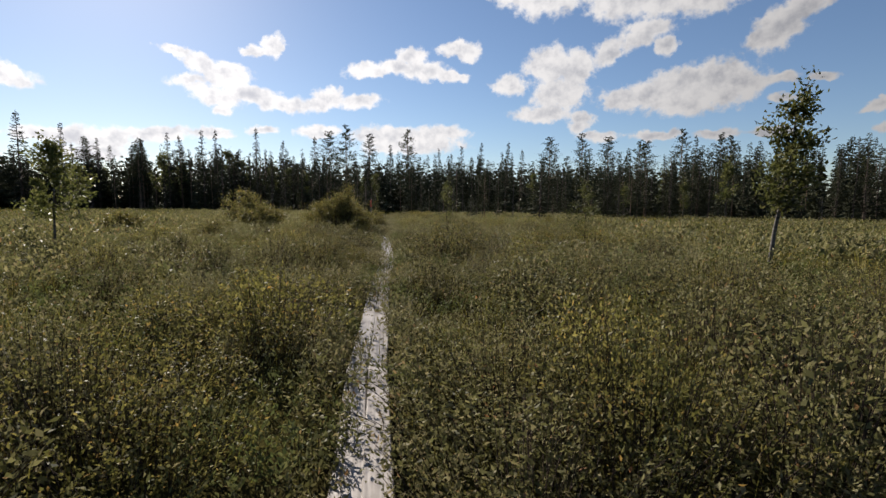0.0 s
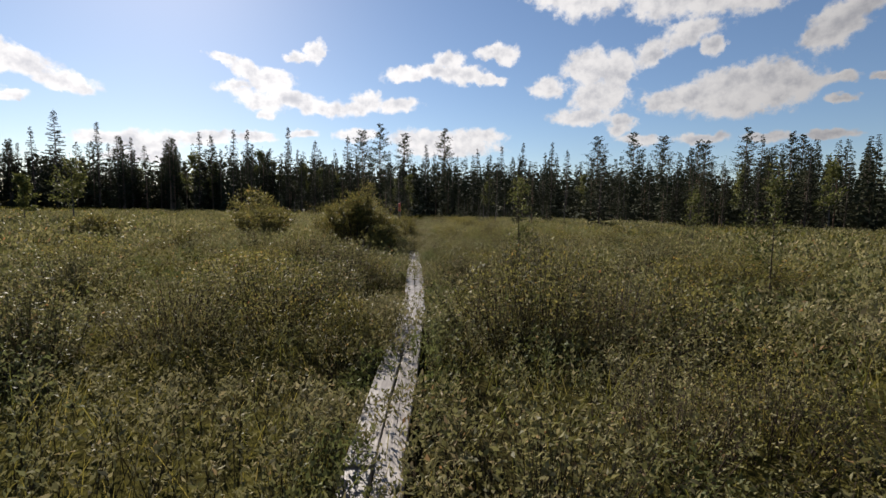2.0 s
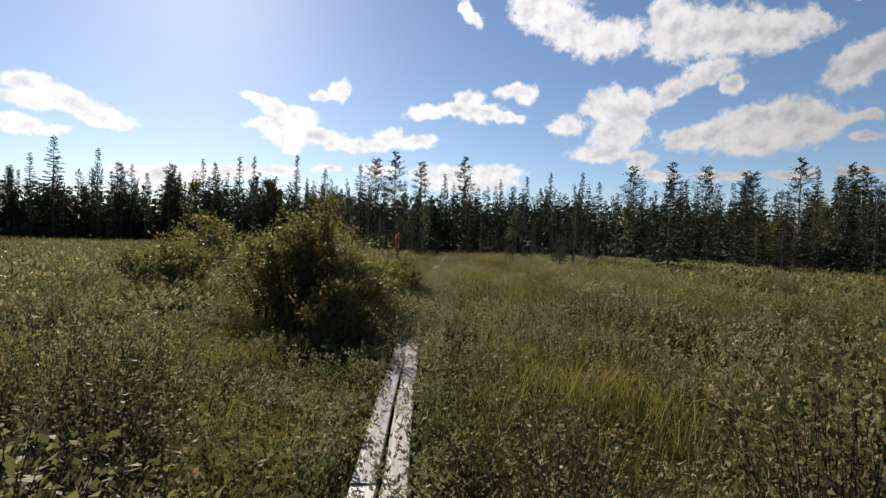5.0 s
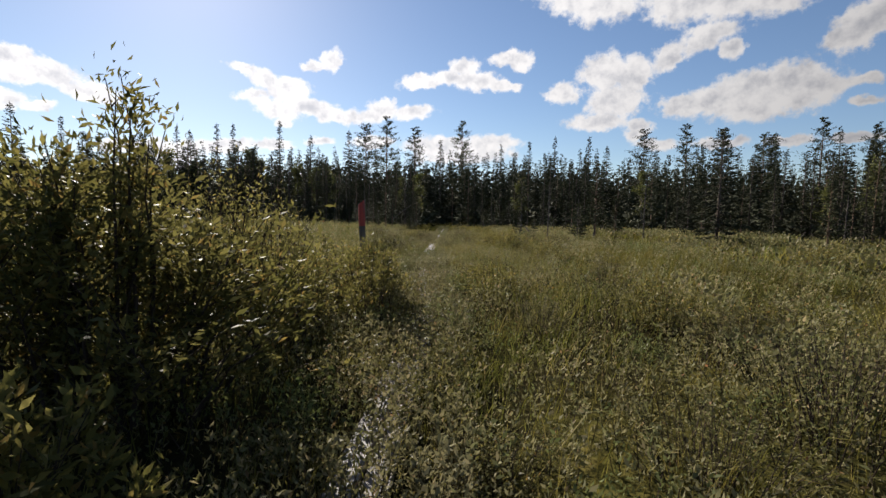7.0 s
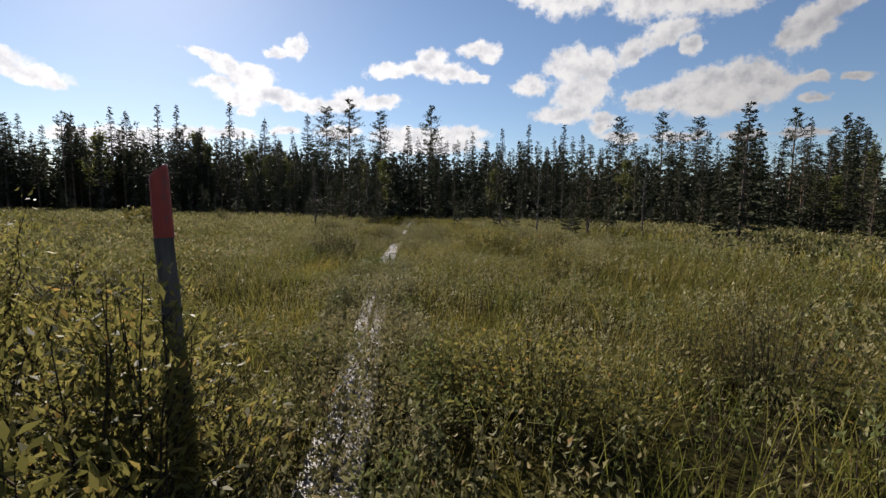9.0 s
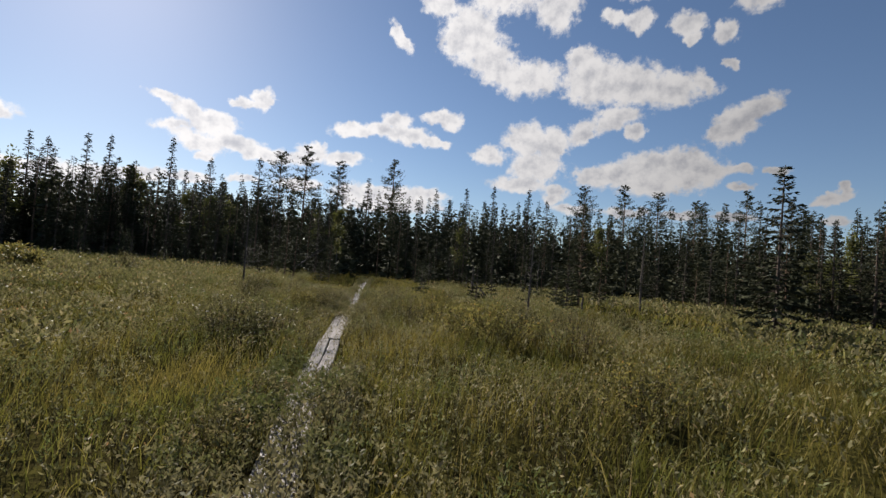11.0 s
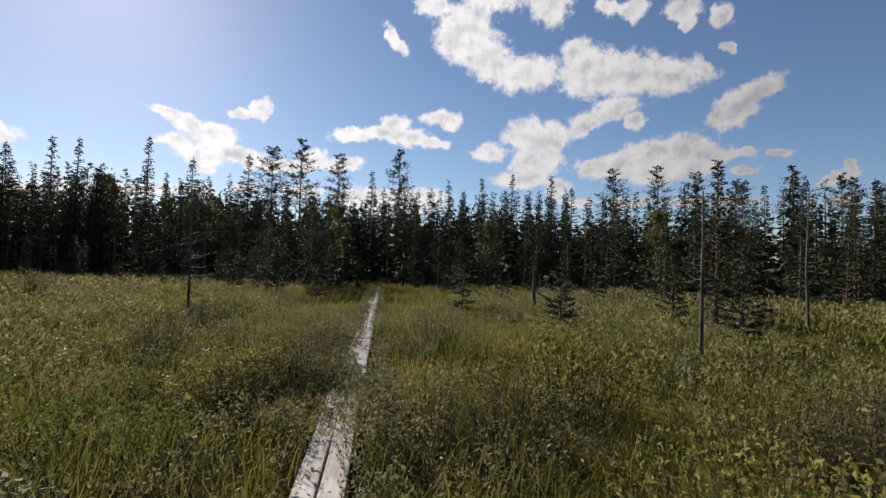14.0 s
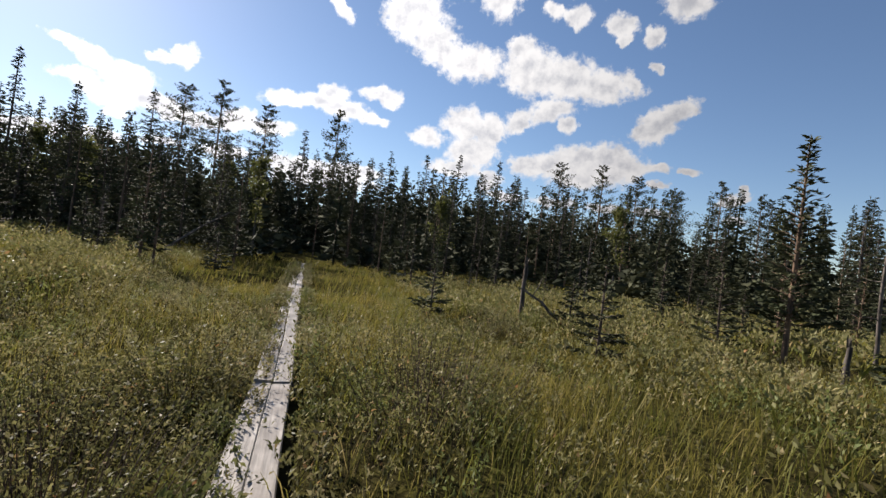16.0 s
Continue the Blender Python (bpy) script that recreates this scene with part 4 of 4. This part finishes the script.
# ---- marker post ----
def build_post():
    thing = tagged(new("marker_post"), "weathered round wooden marker post with red painted top", "post")
    body = Pile()
    zs = np.array([-0.3, 0.2, 0.6, 0.95, 1.28])
    body.limb(np.stack([0.004 * np.sin(zs * 9), 0.004 * np.cos(zs * 7), zs], 1), [0.056, 0.054, 0.052, 0.049, 0.048], 14)
    part("shaft", body, POST_WOOD, thing)
    bm = bmesh.new()
    rings = []
    for z, r in ((1.28, 0.050), (1.45, 0.049), (1.62, 0.048), (1.64, 0.043), (1.655, 0.0)):
        if r:
            rings.append([bm.verts.new((r * math.cos(j * math.tau / 14), r * math.sin(j * math.tau / 14), z + (0.035 * math.cos(j * math.tau / 14) if z > 1.6 else 0))) for j in range(14)])
    for a, b in zip(rings, rings[1:]):
        for j in range(14):
            bm.faces.new((a[j], a[(j + 1) % 14], b[(j + 1) % 14], b[j]))
    bm.faces.new(rings[-1])
    part("painted_top", bm, RED_PAINT, thing, "flaking red painted top")
    thing.matrix_basis = pose(-4.38, 24.75, GROUND_Z + 0.05, 1.0, -2.2, 15)


build_post()


# ---- low plants of the bog ----
def canopy(x, y):
    """Height of the plant cover and how shrubby it is."""
    patch = 0.6 * wave(x, y, 2.4, 2) + 0.4 * wave(x, y, 0.8, 3)
    shrubby = np.clip((patch - np.interp(y, [0, 18, 24, 30, 40], [0.2, 0.2, 0.22, 0.3, 0.46]) + np.where((x < board_x(y)) & (y > 33), 0.16, 0.0)) / 0.14, 0, 1)
    tall = np.interp(y, [-2, 4, 14, 20, 26, 45], [0.42, 0.46, 0.46, 0.44, 0.44, 0.36])
    side = np.where(x > board_x(y), 1.1, 0.92)
    lump = np.clip((0.42 * wave(x, y, 1.4, 4) + 0.22 * wave(x, y, 3.1, 5) + 0.36 * wave(x, y, 0.42, 0) - 0.27) / 0.44, 0, 1)
    h = tall * side * (np.interp(y, [18, 26], [0.3, 0.42]) + np.interp(y, [18, 26], [1.05, 0.95]) * lump) * (0.75 + 0.25 * shrubby)
    d = np.abs(x - board_x(y))
    over = np.interp(y, [18.8, 20, 25, 26.5, 29, 31], [1.0, 1.55, 1.55, 1.25, 1.25, 1.0])
    h = np.where(d < 0.6, h * over, h) * np.clip(0.85 + (d - 0.12) / 0.7, 0.85, 1)
    return np.where(d < 0.8, np.minimum(h, 0.46), h), shrubby


def free_of_boards(x, y, rng):
    """Plants stand beside the boards; they close over them on the overgrown stretches."""
    d = x - board_x(y)
    leak = (0.5 + wave(x, y, 0.5, 5)) * np.interp(y, [0, 5, 6, 9.5, 11, 18.6, 19.8, 24.3, 25.2, 28.8, 29.5, 32, 33, 37.5, 38.0, 39.6, 40.0, 60], [0.1, 0.1, 0.4, 0.4, 0.13, 0.13, 0.95, 0.95, 0.62, 0.55, 0.85, 0.85, 0.04, 0.04, 0.75, 0.75, 0.05, 0.06])
    inner = np.interp(y, [-2, 7, 9, 17, 19, 30, 36, 40, 60], [0.10, 0.08, 0.06, 0.17, 0.12, 0.13, 0.16, 0.03, 0.02])
    inner = inner * (0.55 + 0.9 * wave(x * 0, y, 0.8, 1))
    outer = 0.18 * (0.75 + 0.45 * wave(x * 0 + 9, y, 0.7, 2))
    return (d > outer) | (d < -inner) | (rng.random(len(x)) < leak)


def sow(rng, d0, d1, y0, y1, per_m2):
    n = int((d1 - d0) * 2 * (y1 - y0) * per_m2)
    y = rng.uniform(y0, y1, n)
    d = rng.uniform(d0, d1, n) * np.where(rng.random(n) < 0.5, -1, 1)
    x = board_x(np.minimum(y, 64)) + d
    ok = (y < edge_y(x) + 6) & free_of_boards(x, y, rng)
    return x[ok], y[ok]


def grow_shoots(name, label, d0, d1, y0, y1, per_m2, leaves, leaf, seed, everywhere=False):
    rng = np.random.default_rng(seed)
    x, y = sow(rng, d0, d1, y0, y1, per_m2)
    h, shrubby = canopy(x, y)
    ok = rng.random(len(x)) < (1.0 if everywhere else 0.12 + 0.88 * shrubby)
    x, y, h = x[ok], y[ok], h[ok]
    n = len(x)
    h = h * rng.uniform(0.6, 1.15, n)
    foot = np.stack([x, y, ground_z(x, y)], 1)
    lean = np.stack([rng.normal(0, 0.22, n), rng.normal(0, 0.22, n), np.ones(n)], 1)
    p = Pile()
    tip = foot + lean * h[:, None]
    u = 1 - rng.random((n, leaves)) ** 1.4 * 0.75
    at = foot[:, None] + (tip - foot)[:, None] * u[..., None]
    at = at.reshape(-1, 3) + rng.normal(0, leaf * 0.35, (n * leaves, 3)) * (1, 1, 0.5)
    a = rng.uniform(0, 6.28, n * leaves)
    way = np.stack([np.cos(a), np.sin(a), rng.uniform(0.1, 2.0, n * leaves)], 1)
    ln = leaf * rng.uniform(0.6, 1.35, n * leaves)
    p.leaves(at, way, ln, ln * rng.uniform(0.28, 0.48, n * leaves), rng, 0.22)
    tagged(new(name, p.mesh(name, SHRUB_LEAF)), label, "shrubs", kind="stuff")
    if d0 < 3:
        s = Pile()
        keep = rng.random(n) < 0.6
        s.blades(foot[keep], tip[keep], 0.006, rng, 0.0)
        tagged(new("shrub_stems", s.mesh("shrub_stems", TWIG)), "thin brown stems of low bog shrubs", "stems", kind="stuff")


def grow_sedge(name, label, d0, d1, y0, y1, per_m2, width, seed, hs=1.0):
    rng = np.random.default_rng(seed)
    x, y = sow(rng, d0, d1, y0, y1, per_m2)
    h, shrubby = canopy(x, y)
    ok = rng.random(len(x)) < 1.0 - np.interp(y, [18, 25, 33], [0.86, 0.82, 0.5]) * shrubby
    x, y, h = x[ok], y[ok], h[ok]
    n = len(x)
    h = h * rng.uniform(0.5, 1.15, n) * hs
    foot = np.stack([x, y, ground_z(x, y) - 0.02], 1)
    wind = np.stack([0.14 + rng.normal(0, 0.34, n), rng.normal(0, 0.34, n), np.ones(n)], 1)
    p = Pile()
    p.blades(foot, foot + wind * h[:, None], width * rng.uniform(0.6, 1.4, n), rng, 0.35)
    tagged(new(name, p.mesh(name, SEDGE)), label, "grass", kind="stuff")


grow_shoots("low_shrubs", "dense low dwarf birch and willow shoots on the bog", 0.0, 3.2, -2, 20, 100, 12, 0.036, 900)
grow_shoots("low_shrubs", "low dwarf birch shoots among the sedge", 0.0, 3.2, 20, 50, 72, 12, 0.036, 903)
grow_shoots("low_shrubs", "dense low dwarf birch cover on the open bog", 3.2, 9.5, -2, 24, 42, 11, 0.056, 901)
grow_shoots("low_shrubs", "scattered dwarf birch cover on the open bog", 3.2, 9.5, 24, 58, 28, 10, 0.058, 904)
grow_shoots("low_shrubs", "low shrub cover spreading to the forest", 9.5, 42, -2, 70, 4, 7, 0.15, 902)
grow_shoots("low_shrubs", "leafy shoots closing over the boards", 0.0, 0.6, 19.4, 33, 240, 13, 0.04, 905, True)
grow_shoots("low_shrubs", "leafy shoots of shrubs meeting over the boards", 0.0, 0.6, 37.6, 39.9, 230, 13, 0.036, 908, True)
grow_shoots("low_shrubs", "leafy shoots along the edge of the boards", 0.0, 0.5, -1, 19.4, 230, 12, 0.04, 906, True)
grow_shoots("low_shrubs", "leafy shoots leaning over the far boards", 0.0, 0.42, 39, 62, 120, 11, 0.05, 907, True)
grow_sedge("sedge_grass", "yellow-green sedge beside the duckboards", 0.0, 3.2, -2, 50, 370, 0.006, 910, 0.9)
grow_sedge("sedge_grass", "yellow-green sedge on the open bog", 3.2, 9.5, -2, 62, 190, 0.010, 911, 0.9)
grow_sedge("sedge_grass", "yellow-green sedge where the boards reach the wood", 0.0, 9.5, 50, 70, 60, 0.016, 913)
grow_sedge("sedge_grass", "olive sedge out to the forest", 9.5, 42, -2, 74, 20, 0.04, 912)
grow_sedge("sedge_grass", "olive sedge at the far rim of the bog", 42, 78, -2, 86, 4, 0.1, 914)
